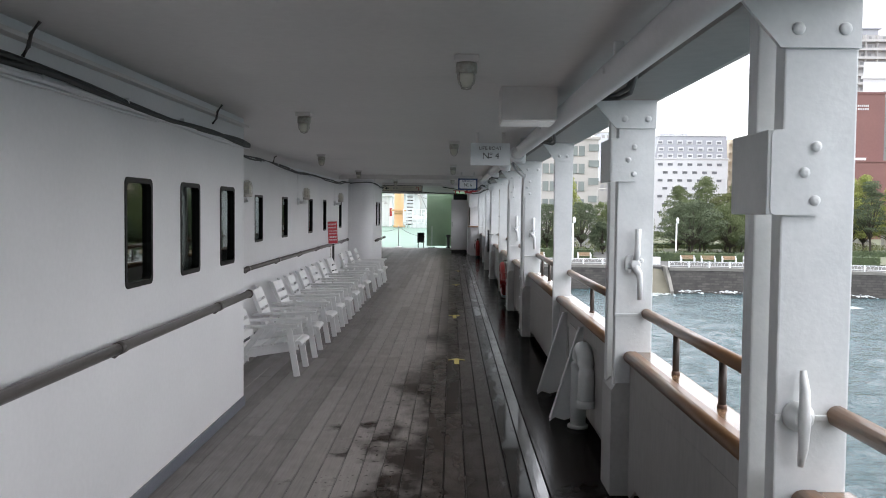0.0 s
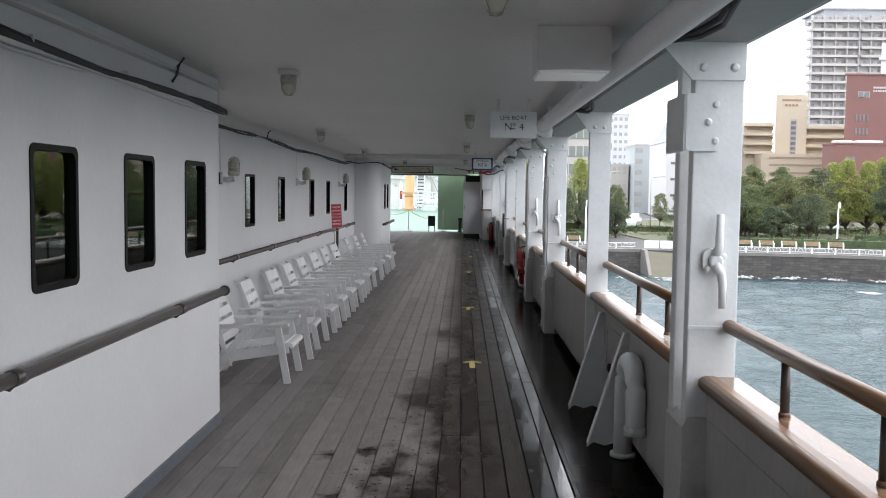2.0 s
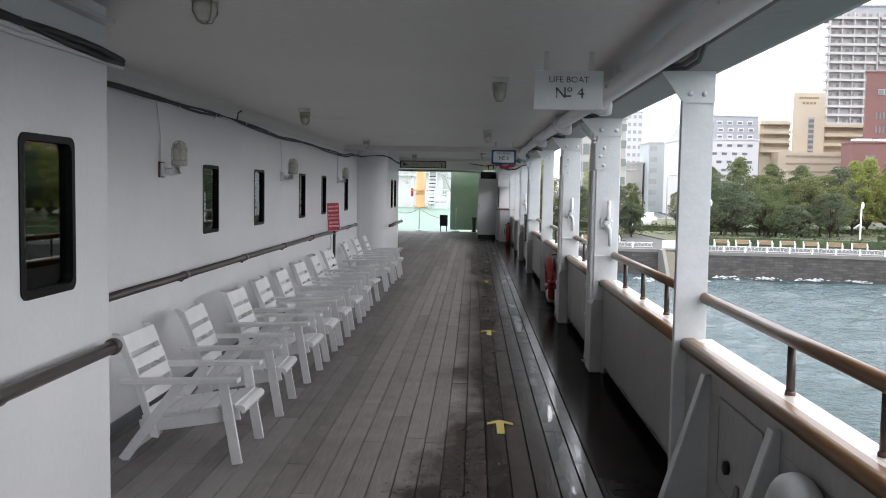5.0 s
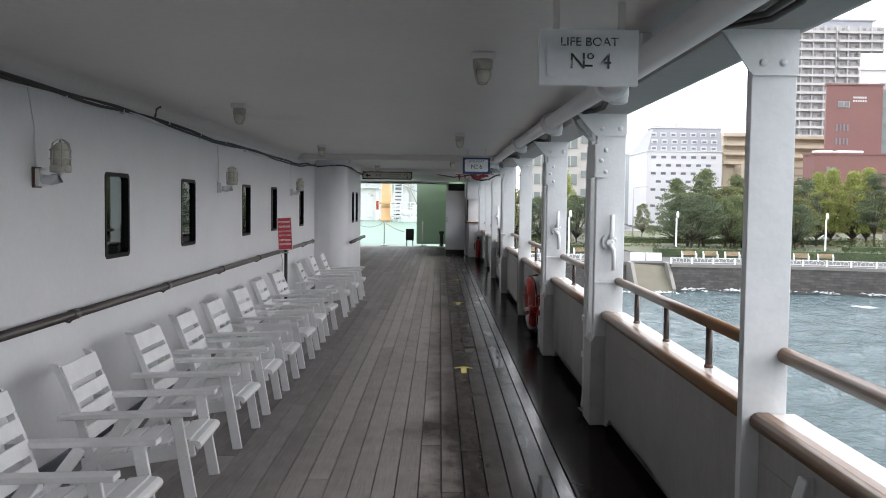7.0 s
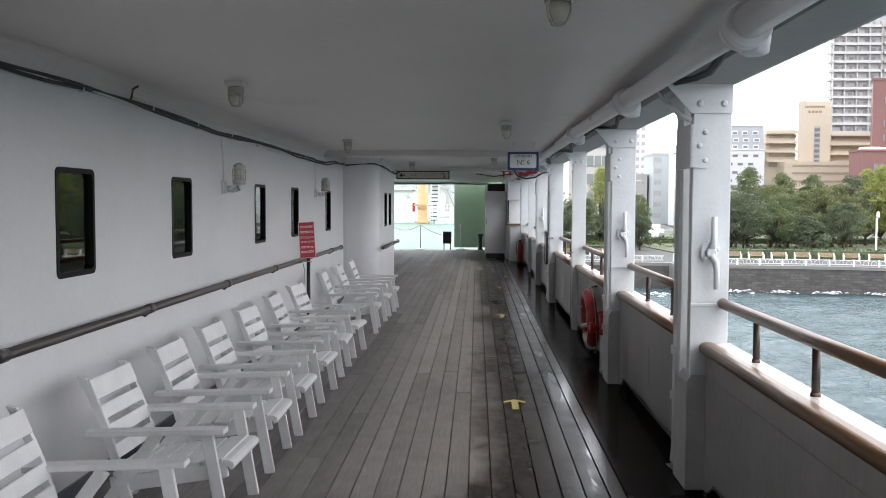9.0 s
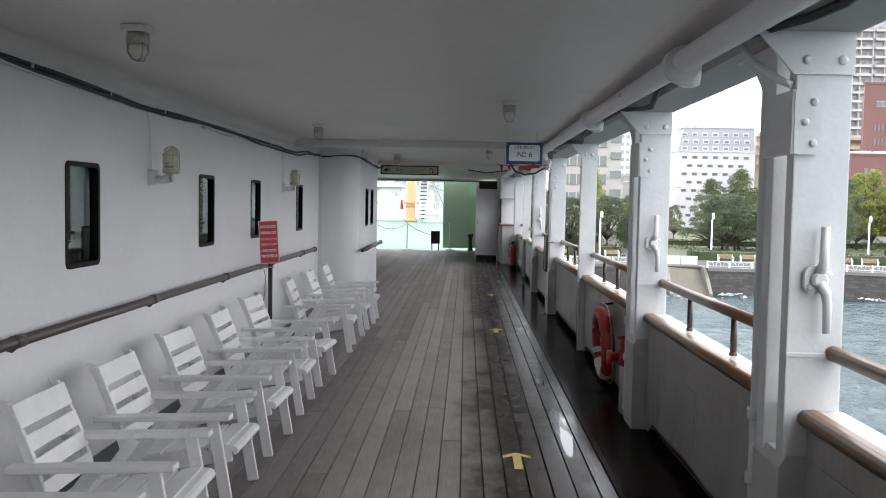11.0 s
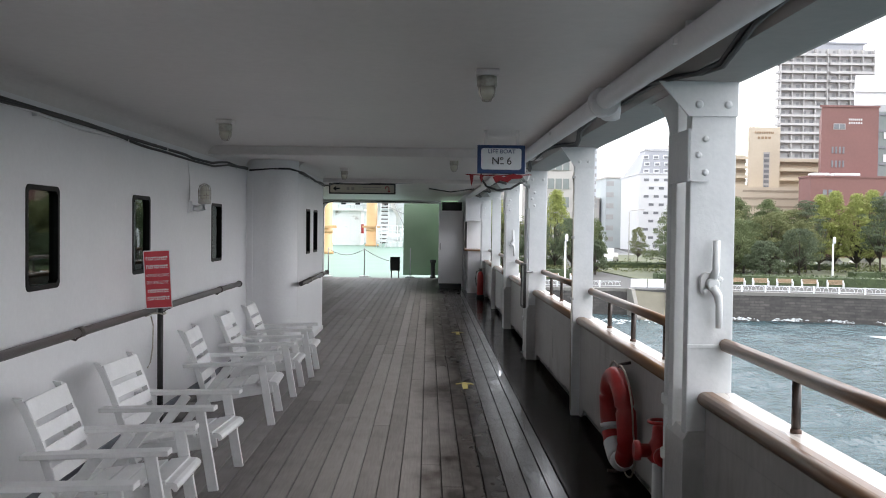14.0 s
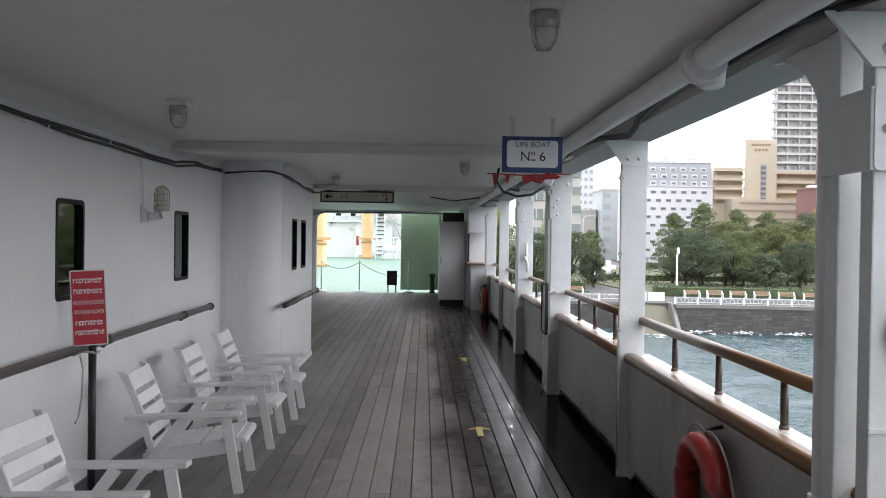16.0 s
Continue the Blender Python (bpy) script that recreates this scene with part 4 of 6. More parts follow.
ns = thing("notice_stand", "red notice board on a black pole tied to the handrail", "sign", (-2.09, 15.95, 0))
part("pole", tube(bmesh.new(), [(0, 0.02, 0.012), (0, 0.02, 1.0)], 0.021, 12), BLACK, ns)
part("base", lathe(bmesh.new(), [(0.14, 0.0), (0.14, 0.012), (0.04, 0.03), (0.022, 0.035)], (0, 0.02, 0), n=20), BLACK, ns)
bd = part("board", prism(bmesh.new(), rounded(-0.12, 0.085, 0.905, 1.315, 0.008), -0.008, 0.0, "y"), SIGNWHITE, ns, "white-edged red board")
part("face", boxes((-0.113, 0.078, -0.0105, -0.008, 0.912, 1.308)), SIGNRED, bd)
for z, w, n_ in ((1.258, 0.168, 10), (1.200, 0.168, 11), (1.030, 0.160, 9), (0.978, 0.168, 12)):
    x = -0.017 - w / 2
    for i in range(n_):
        h_, wide_ = random.uniform(0.011, 0.0145), w / n_
        part("bar", boxes((x, x + wide_ * 0.30, -0.0125, -0.0105, z - h_, z + h_ * random.uniform(0.5, 1))), SIGNWHITE, bd)
        part("bar", boxes((x + wide_ * 0.30, x + wide_ * 0.82, -0.0125, -0.0105, z + h_ * random.uniform(0.1, 0.4), z + h_ * random.uniform(0.6, 1))), SIGNWHITE, bd)
        if i % 3:
            part("bar", boxes((x + wide_ * 0.36, x + wide_ * 0.82, -0.0125, -0.0105, z - h_, z - h_ * random.uniform(0.3, 0.7))), SIGNWHITE, bd)
        x += wide_
bd.matrix_basis = pose(0.004, 0, 1.1, 0, -3.0, 14) @ pose(0, 0, -1.1) @ Matrix.Diagonal((0.88, 1, 1, 1))
lettering("lettering", "NO FOOD ALLOWED", 0.031, (-0.017, -0.0118, 1.138), bd, SIGNWHITE, squeeze=0.60)
lettering("lettering", "ONLY DRINK ALLOWED", 0.031, (-0.017, -0.0118, 1.088), bd, SIGNWHITE, squeeze=0.50)
part("tie", tube(bmesh.new(), [(0.02, 0.0, 0.865), (-0.04, -0.01, 0.87), (-0.10, 0.01, 0.845), (-0.12, 0.03, 0.855), (-0.06, 0.05, 0.86), (0.03, 0.05, 0.865), (0.025, 0.0, 0.86)], 0.006, 6), ROPE, ns)
part("tail", tube(bmesh.new(), [(-0.06, 0.0, 0.85), (-0.04, -0.01, 0.78), (-0.045, -0.01, 0.62), (-0.06, -0.01, 0.52), (-0.08, -0.01, 0.48)], 0.005, 6), ROPE, ns)

# ---- lifebuoy, valve, plate and rope on the bulwark ----
buoy = thing("lifebuoy", "worn red lifebuoy with white bands leaning on the bulwark", "lifebuoy", (0.945, 15.30, 0.345))
R, r = 0.252, 0.058
def buoy_pt(a, rad=R, off=0.0):
    return Vector((off, rad * math.cos(radians(a)), rad * math.sin(radians(a))))
part("ring", tube(bmesh.new(), [buoy_pt(a) for a in range(0, 360, 10)], r, 14, closed=True), REDP, buoy)
for a, h_ in ((292, 20), (250, 16), (335, 6)):
    part("band", tube(bmesh.new(), [buoy_pt(a + d) for d in (-h_, -h_ * 0.4, h_ * 0.4, h_)], r + 0.004, 14), SIGNWHITE, buoy, "white band")
pts = []
for i in range(48):
    a = i * 7.5
    sag = 0.05 * abs(math.sin(radians(a * 2)))
    pts.append(buoy_pt(a, R + r + 0.004 + sag, 0.02))
part("grab_line", tube(bmesh.new(), pts, 0.0055, 6, closed=True), ROPE, buoy)
buoy.matrix_basis = pose(0.955, 14.97, 0.365, 0, -4, 0)
hook = thing("buoy_rack", "dark iron bracket holding the lifebuoy", "bracket")
part("bar", tube(bmesh.new(), [(1.03, 14.97, 0.70), (0.96, 14.97, 0.69), (0.945, 14.97, 0.62)], 0.01, 8), IRON, hook)
part("foot", tube(bmesh.new(), [(1.03, 14.97, 0.10), (0.97, 14.97, 0.042), (0.90, 14.97, 0.048)], 0.01, 8), IRON, hook)

hy = thing("fire_valve", "red painted hydrant valve beside the pillar", "valve", (0.945, 14.07, 0.0))
part("riser", tube(bmesh.new(), [(0.02, 0, 0.0), (0.02, 0, 0.40)], 0.03, 12), WHITE, hy, "white riser pipe")
part("body", lathe(bmesh.new(), [(0.035, 0.34), (0.055, 0.36), (0.055, 0.42), (0.035, 0.46), (0.030, 0.52), (0.02, 0.53)], (0.02, 0, 0), n=16), REDP, hy)
part("outlet", lathe(bmesh.new(), [(0.035, 0.02), (0.035, -0.07), (0.05, -0.075), (0.05, -0.10), (0.03, -0.105)], (0.0, 0, 0.40), "x", 14), REDP, hy)
part("outlet", lathe(bmesh.new(), [(0.034, 0.02), (0.034, -0.075), (0.047, -0.08), (0.047, -0.11), (0.03, -0.115)], (0.02, 0, 0.39), "y", 14), REDP, hy)
part("handwheel", tube(bmesh.new(), [(0.02 + 0.05 * math.cos(radians(a)), 0.05 * math.sin(radians(a)), 0.545) for a in range(0, 360, 30)], 0.009, 7, closed=True), REDP, hy)

mp = thing("edge_plate", "dark-framed metal plate clipped to the pillar", "plate", (0.87, 19.62, 0.0))
part("plate", boxes((0.004, 0.022, -0.14, 0.14, 0.615, 1.09), bevel=0.003), STEEL, mp)
part("rim", ring_plate(bmesh.new(), rounded(-0.15, 0.15, 0.605, 1.10, 0.012), rounded(-0.125, 0.125, 0.63, 1.075, 0.01), -0.004, 0.026, "x"), BLACK, mp)
part("bracket", tube(bmesh.new(), [(0.02, 0, 1.0), (0.12, 0.06, 1.0)], 0.012, 8), STEEL, mp)
ln = thing("rope", "thin pale line hanging from the plain pillar", "rope")
part("line", tube(bmesh.new(), [(0.955, 16.72, 1.95), (0.958, 16.715, 1.4), (0.955, 16.71, 0.95), (0.945, 16.70, 0.7), (0.95, 16.71, 0.35), (0.955, 16.71, 0.05)], 0.006, 6), ROPE, ln)
for z in (1.9, 1.42, 0.93):
    part("clip", boxes((0.945, 0.968, 16.705, 16.735, z, z + 0.02), bevel=0.003), STEEL, ln)

# ---- brackets and vent in the first open bay ----
for y in (6.45, 7.38):
    g = thing("bulwark_stay", "white painted triangular stay plate against the bulwark", "stay", (0, y, 0), group="bulwark stays")
    part("plate", prism(bmesh.new(), [(1.03, 0.70), (1.005, 0.70), (0.80, 0.07), (0.79, 0.0), (0.83, 0.03), (0.90, 0.01), (0.96, 0.03), (1.03, 0.0)], 0, 0.012, "y"), THICK, g)
    part("flange", beam(bmesh.new(), (1.0, 0.006, 0.70), (0.795, 0.006, 0.02), 0.06, 0.012, (1, 0, 0.3)), THICK, g)
v = thing("gooseneck_vent", "white painted gooseneck vent pipe at the bulwark", "vent pipe", (0.975, 6.10, 0))
neck = [(0, 0.18, 0.0), (0, 0.18, 0.40)] + [(0, 0.01 + 0.17 * math.cos(radians(a)), 0.42 + 0.17 * math.sin(radians(a))) for a in range(15, 181, 15)]
part("pipe", tube(bmesh.new(), neck + [(0, -0.16, 0.36), (0, -0.16, 0.24)], 0.056, 16), THICK, v)
part("mouth", tube(bmesh.new(), [(0, -0.16, 0.27), (0, -0.16, 0.22)], [0.062, 0.062], 16), THICK, v)
part("flange", lathe(bmesh.new(), [(0.075, 0.0), (0.075, 0.02), (0.045, 0.025)], (0, 0.18, 0), n=16), THICK, v)

ey = thing("eye_plate", "white painted access plate with a hanging steel shackle", "plate", (1.03, 6.9, 0.0))
part("plate", prism(bmesh.new(), rounded(-0.30, 0.32, 0.22, 0.64, 0.03), -0.007, -0.001, "x"), BULWARK, ey)
part("rim", ring_plate(bmesh.new(), rounded(-0.30, 0.32, 0.22, 0.64, 0.03), rounded(-0.27, 0.29, 0.25, 0.61, 0.02), -0.012, -0.006, "x"), BULWARK, ey)
# black disc stands in for the dark hole in the plate
part("latch", lathe(bmesh.new(), [(0.030, 0.0), (0.030, -0.018), (0.014, -0.024)], (-0.006, 0.14, 0.37), "x", 12), BLACK, ey, "black disc for the dark hole")
part("shackle", tube(bmesh.new(), [(-0.012, -0.02, 0.34), (-0.02, -0.045, 0.28), (-0.022, -0.03, 0.24), (-0.022, 0.0, 0.24), (-0.02, 0.01, 0.29), (-0.012, -0.01, 0.34)], 0.008, 7), STEEL, ey, "bright steel shackle")

# ---- yellow tape arrows on the deck ----
for x, y in ((0.12, 8.95), (0.11, 12.72), (0.165, 18.0), (0.23, 22.07)):
    a = thing("tape_arrow", "worn yellow tape arrow stuck to the deck planks", "floor marking", (x, y, 0.0), group="tape arrows")
    part("shaft", boxes((-0.025, 0.025, -0.16, 0.11, 0.0012, 0.003)), YELLOW, a)
    part("head", prism(bmesh.new(), [(0.0, 0.17), (-0.085, 0.10), (-0.085, 0.05), (0.0, 0.115), (0.085, 0.05), (0.085, 0.10)], 0.0012, 0.0035, "z"), YELLOW, a)

# ---- the forward end: locker, bulkhead corner, extinguisher, stanchions ----
lk = thing("locker", "tall white steel locker on a black plinth", "locker", (0, 30.7, 0))
part("body", boxes((0.05, 0.62, 0, 0.6, 0.14, 1.88), bevel=0.008), WHITE, lk)
part("plinth", boxes((0.07, 0.60, 0.01, 0.58, 0, 0.14)), BLACK, lk)
part("handle", boxes((0.075, 0.095, -0.025, 0.0, 0.95, 1.10), bevel=0.004), STEEL, lk)
solid("vent_box", boxes((0.12, 0.60, 30.9, 31.2, 1.885, 2.09), bevel=0.01), BLACK, "black box on top of the locker", "box")
solid("wall_14", boxes((0.64, 1.05, 30.4, 35.0, 0, CEILZ + 0.01), (0.70, 1.05, 29.6, 30.4, 0, 0.95), (0.64, 1.05, 29.6, 30.4, 1.64, CEILZ)), WHITE, "white painted corner bulkhead by the rail", "wall", kind="structure")
solid("shelf", boxes((0.62, 1.0, 29.5, 30.35, 0.952, 0.99), bevel=0.006), VARNISH, "varnished wooden shelf on the bulkhead", "shelf")
solid("dark_slot", boxes((0.66, 0.70, 30.36, 30.398, 1.0, 1.62)), BLACK, "black slot window in the corner bulkhead", "window", kind="structure")
fe = thing("fire_extinguisher", "red fire extinguisher standing by the bulkhead", "extinguisher", (0.91, 28.3, 0.06))
part("cylinder", lathe(bmesh.new(), [(0.06, 0), (0.066, 0.02), (0.066, 0.40), (0.05, 0.47), (0.02, 0.50)], n=16), REDP, fe)
part("valve", boxes((-0.03, 0.03, -0.02, 0.02, 0.50, 0.56), bevel=0.005), BLACK, fe)
part("hose", tube(bmesh.new(), [(0.02, 0, 0.53), (-0.08, 0, 0.50), (-0.10, 0, 0.35), (-0.085, 0, 0.2)], 0.012, 7), BLACK, fe)
part("foot", lathe(bmesh.new(), [(0.08, -0.06), (0.08, 0.0), (0.062, 0.005)], n=16), BLACK, fe)

for x, y in ((-3.10, 35.3), (-2.06, 35.35), (-0.72, 35.3)):
    s = thing("barrier_post", "thin barrier post with a round base", "post", (x, y, 0.0), group="barrier posts")
    part("pole", tube(bmesh.new(), [(0, 0, 0.0), (0, 0, 0.86)], 0.016, 10), STEEL if x < -1 else SIGNWHITE, s)
    part("base", lathe(bmesh.new(), [(0.15, 0.0), (0.15, 0.02), (0.03, 0.05)], n=18), SIGNWHITE, s)
def swag(a, b, drop):
    c = thing("barrier_chain", "thin chain hung between barrier posts", "chain", group="barrier chains")
    part("chain", tube(bmesh.new(), [Vector(a).lerp(Vector(b), t / 10) - Vector((0, 0, drop * 4 * t / 10 * (1 - t / 10))) for t in range(11)], 0.009, 5), STEEL, c)
swag((-3.10, 35.3, 0.82), (-2.06, 35.35, 0.82), 0.18)
swag((-2.06, 35.35, 0.82), (-0.98, 35.3, 0.45), 0.10)
solid("black_panel", boxes((-1.30, -1.02, 35.22, 35.26, 0.20, 0.60), (-1.28, -1.25, 35.2, 35.30, 0.0, 0.2), (-1.07, -1.04, 35.2, 35.30, 0.0, 0.2)), BLACK, "small black notice board standing on the deck", "board")
bl = thing("bollard", "short black bollard by the opening", "bollard", (-0.06, 35.25, 0.0))
part("post", lathe(bmesh.new(), [(0.09, 0.0), (0.09, 0.03), (0.065, 0.05), (0.065, 0.42), (0.09, 0.45), (0.09, 0.52), (0.07, 0.53)], n=18), BLACK, bl)

# ---- water ----
def water_material():
    m = bpy.data.materials.new("harbour_water")
    m.use_nodes = True
    n, l = m.node_tree.nodes, m.node_tree.links
    p = n["Principled BSDF"]
    geo = n.new("ShaderNodeNewGeometry")
    a, b, c = n.new("ShaderNodeTexNoise"), n.new("ShaderNodeTexNoise"), n.new("ShaderNodeTexNoise")
    for t, s, d in ((a, 1.9, 8.0), (b, 0.42, 5.0), (c, 0.16, 6.0)):
        t.inputs["Scale"].default_value, t.inputs["Detail"].default_value = s, d
        l.new(geo.outputs["Position"], t.inputs["Vector"])
    ramp = n.new("ShaderNodeValToRGB")
    ramp.color_ramp.elements[0].position, ramp.color_ramp.elements[1].position = 0.69, 0.74
    ramp.color_ramp.elements[0].color, ramp.color_ramp.elements[1].color = rgb(0.050, 0.086, 0.096), rgb(0.55, 0.60, 0.60)
    l.new(c.outputs["Fac"], ramp.inputs[0])
    l.new(ramp.outputs[0], p.inputs["Base Color"])
    p.inputs["Roughness"].default_value, p.inputs["IOR"].default_value, p.inputs["Specular IOR Level"].default_value = 0.16, 1.33, 0.38
    add = n.new("ShaderNodeMath")
    l.new(a.outputs["Fac"], add.inputs[0])
    l.new(b.outputs["Fac"], add.inputs[1])
    bp = n.new("ShaderNodeBump")
    bp.inputs["Strength"].default_value, bp.inputs["Distance"].default_value = 0.9, 0.55
    l.new(add.outputs[0], bp.inputs["Height"])
    l.new(bp.outputs[0], p.inputs["Normal"])
    return m


SEA = -6.5
WATER = water_material()
N = 190
verts = []
for i in range(N + 1):
    for j in range(N + 1):
        u, w = 2 * i / N - 1, 2 * j / N - 1
        x, y = 25 + 45 * u + 2900 * u ** 9, 45 + 55 * w + 2900 * w ** 9
        d = math.hypot(x - 25, y - 45)
        h = 0.0
        if d < 200:
            h = 0.26 * noise.noise((x * 0.16, y * 0.30, 0)) + 0.20 * noise.noise((x * 0.42, y * 0.75, 4)) + 0.11 * noise.noise((x * 0.85, y * 1.1, 8))
        verts.append((x, y, SEA + h))
faces = [(i * (N + 1) + j, (i + 1) * (N + 1) + j, (i + 1) * (N + 1) + j + 1, i * (N + 1) + j + 1) for i in range(N) for j in range(N)]
me = bpy.data.meshes.new("water")
me.from_pydata(verts, [], faces)
me.materials.append(WATER)
me.shade_smooth()
tagged(new("water", me), "choppy grey-green harbour water", "water", kind="structure")

# ---- foredeck seen through the opening ----
FOAM = surface("sea_foam", rgb(0.30, 0.33, 0.34), rgb(0.55, 0.58, 0.58), 2, 0.7, 0.4)
fd = [(0.9, 35.1), (1.2, 60), (-2, 95), (-14, 95), (-14, 35.1)]
solid("foredeck", prism(bmesh.new(), fd, -0.3, -0.02, "z"), PALEDECK, "wet pale green painted foredeck", "deck", kind="structure")


def mast(x, y, r, z, label):
    m = thing("kingpost", label, "mast", (x, y, -0.02), group="foredeck masts")
    part("post", lathe(bmesh.new(), [(r * 1.25, 0), (r * 1.25, 0.15), (r, 0.18), (r, z), (r * 0.9, z + 0.1)], n=20), ORANGE, m)
    part("band", lathe(bmesh.new(), [(r + 0.02, 1.1), (r + 0.02, 1.3)], n=20), ORANGE, m)
    part("cleat", boxes((-r - 0.25, r + 0.25, -r - 0.1, -r + 0.02, 1.35, 1.5), bevel=0.02), ORANGE, m)


mast(-4.35, 74.0, 0.40, 9.0, "ochre painted cargo mast on the foredeck")
mast(-5.55, 56.0, 0.30, 8.0, "ochre painted post on the foredeck")
dh = thing("deckhouse", "white painted deckhouse on the foredeck", "deckhouse", (-6.4, 76.0, -0.02))
part("wall", boxes((-1.0, 1.1, 0, 3, 0, 2.6), bevel=0.03), FOREW, dh)
part("roof", boxes((-1.25, 1.35, -0.3, 3.2, 2.6, 2.75), bevel=0.02), FOREW, dh)
part("door", boxes((0.3, 0.9, -0.03, 0.0, 0.25, 2.1), bevel=0.02), FOREW, dh)
part("fire_box", boxes((1.12, 1.3, 0.1, 0.4, 0.9, 1.6)), REDP, dh, "small red box on the wall")
up = thing("upper_house", "white upper deckhouse and rails at the bow", "deckhouse", (-5.5, 84.0, -0.02))
part("wall", boxes((-4, 5, 0, 2, 2.9, 3.9)), FOREW, up)
part("base", boxes((-4, 5, 0.4, 2, 0.0, 2.9)), FOREW, up)
for k in range(7):
    part("window", boxes((-3.3 + k * 1.2, -2.9 + k * 1.2, -0.02, 0.02, 3.25, 3.6)), FRAME, up)
ls = thing("stairway", "steep white ship's stair with open treads", "stairs", (-3.35, 72.0, -0.02))
for x in (-0.28, 0.28):
    part("stringer", beam(bmesh.new(), (x, 0, 0), (x, 1.6, 4.2), 0.04, 0.14), FOREW, ls)
    part("rail", tube(bmesh.new(), [(x, -0.2, 0.8), (x, 1.4, 5.0)], 0.03, 6), FOREW, ls)
for k in range(14):
    part("tread", boxes((-0.28, 0.28, k * 0.114, k * 0.114 + 0.22, 0.26 + k * 0.28, 0.34 + k * 0.28)), IRON, ls)
wi = thing("cargo_winch", "white painted winch and rail on the foredeck", "winch", (-2.55, 72.5, -0.02))
part("drum", lathe(bmesh.new(), [(0.45, -0.6), (0.45, -0.55), (0.25, -0.5), (0.25, 0.5), (0.45, 0.55), (0.45, 0.6)], (0, 0, 0.7), "x", 20), FOREW, wi)
part("bed", boxes((-0.75, 0.75, -0.5, 0.5, 0, 0.35), bevel=0.03), FOREW, wi)
part("motor", boxes((0.3, 0.8, -0.3, 0.4, 0.35, 1.3), bevel=0.05), FOREW, wi)
fr = thing("foredeck_rail", "white open rail on the foredeck", "railing", (-3.3, 70.5, -0.02))
for z in (0.45, 0.8, 1.15, 1.5):
    part("bar", tube(bmesh.new(), [(-0.5, 0, z), (1.3, 0, z)], 0.028, 6), FOREW, fr)
for k in range(6):
    part("post", tube(bmesh.new(), [(-0.5 + 0.36 * k, 0, 0), (-0.5 + 0.36 * k, 0, 1.5)], 0.03, 6), FOREW, fr)
for k, (x, y) in enumerate(((-7.0, 70.8), (-5.6, 70.8))):
    g = thing("foredeck_rail", "white open rail on the foredeck", "railing", (x, y + 12.8, 2.85), group="foredeck rails")
    for z in (0.35, 0.7, 1.05):
        part("bar", tube(bmesh.new(), [(-0.8, 0, z), (3.4, 0, z)], 0.03, 6), FOREW, g)
    for i in range(5):
        part("post", tube(bmesh.new(), [(-0.8 + i * 1.05, 0, 0), (-0.8 + i * 1.05, 0, 1.05)], 0.035, 6), FOREW, g)
for k, (a, b) in enumerate((((-4.35, 74, 3.4), (-1.6, 71.5, 2.2)), ((-4.35, 74, 5.2), (-7.6, 72, 3.0)), ((-3.4, 73, 4.6), (-1.8, 72, 1.2)))):
    g = thing("derrick_wire", "taut wire of the cargo gear", "wire", group="derrick wires")
    part("wire", tube(bmesh.new(), [a, b], 0.03, 5), STEEL, g)
bo = thing("canvas_cover", "pale canvas-covered ventilator above the winch", "ventilator", (-2.25, 74.5, -0.02))
part("trunk", lathe(bmesh.new(), [(0.4, 0), (0.35, 2.2), (0.45, 2.4), (0.75, 3.0), (0.72, 3.6), (0.35, 3.9)], n=18), FOREW, bo)

# ---- the shore: land, sea wall, fence, benches, hedges, lamps ----
GRASS = surface("damp_lawn", rgb(0.065, 0.078, 0.042), rgb(0.125, 0.136, 0.078), 0.4, 0.8, 0.3, fine=6)
PAVE = surface("wet_pavement", rgb(0.060, 0.061, 0.060), rgb(0.105, 0.104, 0.100), 0.3, 0.7, 0.05, fine=4)
PAVE.node_tree.nodes["Principled BSDF"].inputs["Specular IOR Level"].default_value = 0.2
HEDGE = surface("clipped_hedge", rgb(0.038, 0.058, 0.024), rgb(0.09, 0.122, 0.050), 1.5, 0.7, 0.8, fine=9, island=0.5)
# leaf colours are lifted and greyed to carry the misty air
LEAF = {}
for name_, dark_, light_ in (("dark", (0.074, 0.096, 0.062), (0.150, 0.180, 0.110)), ("mid", (0.102, 0.130, 0.064), (0.190, 0.222, 0.112)),
                             ("yellow", (0.22, 0.255, 0.075), (0.37, 0.40, 0.14)), ("olive", (0.115, 0.130, 0.060), (0.215, 0.230, 0.110))):
    leaf_ = LEAF[name_] = surface("leaves_" + name_, rgb(*dark_), rgb(*light_), 0.5, 0.65, 0.0, fine=4, island=0.35)
    ln_, ll_ = leaf_.node_tree.nodes, leaf_.node_tree.links
    lp_ = ln_["Principled BSDF"]
    lp_.inputs["Specular IOR Level"].default_value = 0.12
    thin, both = ln_.new("ShaderNodeBsdfTranslucent"), ln_.new("ShaderNodeMixShader")
    ll_.new(lp_.inputs["Base Color"].links[0].from_socket, thin.inputs["Color"])
    both.inputs[0].default_value = 0.32
    ll_.new(lp_.outputs[0], both.inputs[1])
    ll_.new(thin.outputs[0], both.inputs[2])
    ll_.new(both.outputs[0], ln_["Material Output"].inputs["Surface"])
BARK = surface("bark", rgb(0.03, 0.025, 0.02), rgb(0.08, 0.065, 0.05), 3, 0.85, 0.6)
BENCHWOOD = surface("bench_wood", rgb(0.27, 0.18, 0.11), rgb(0.40, 0.29, 0.19), 4, 0.5, 0.1)
LAND = -4.1


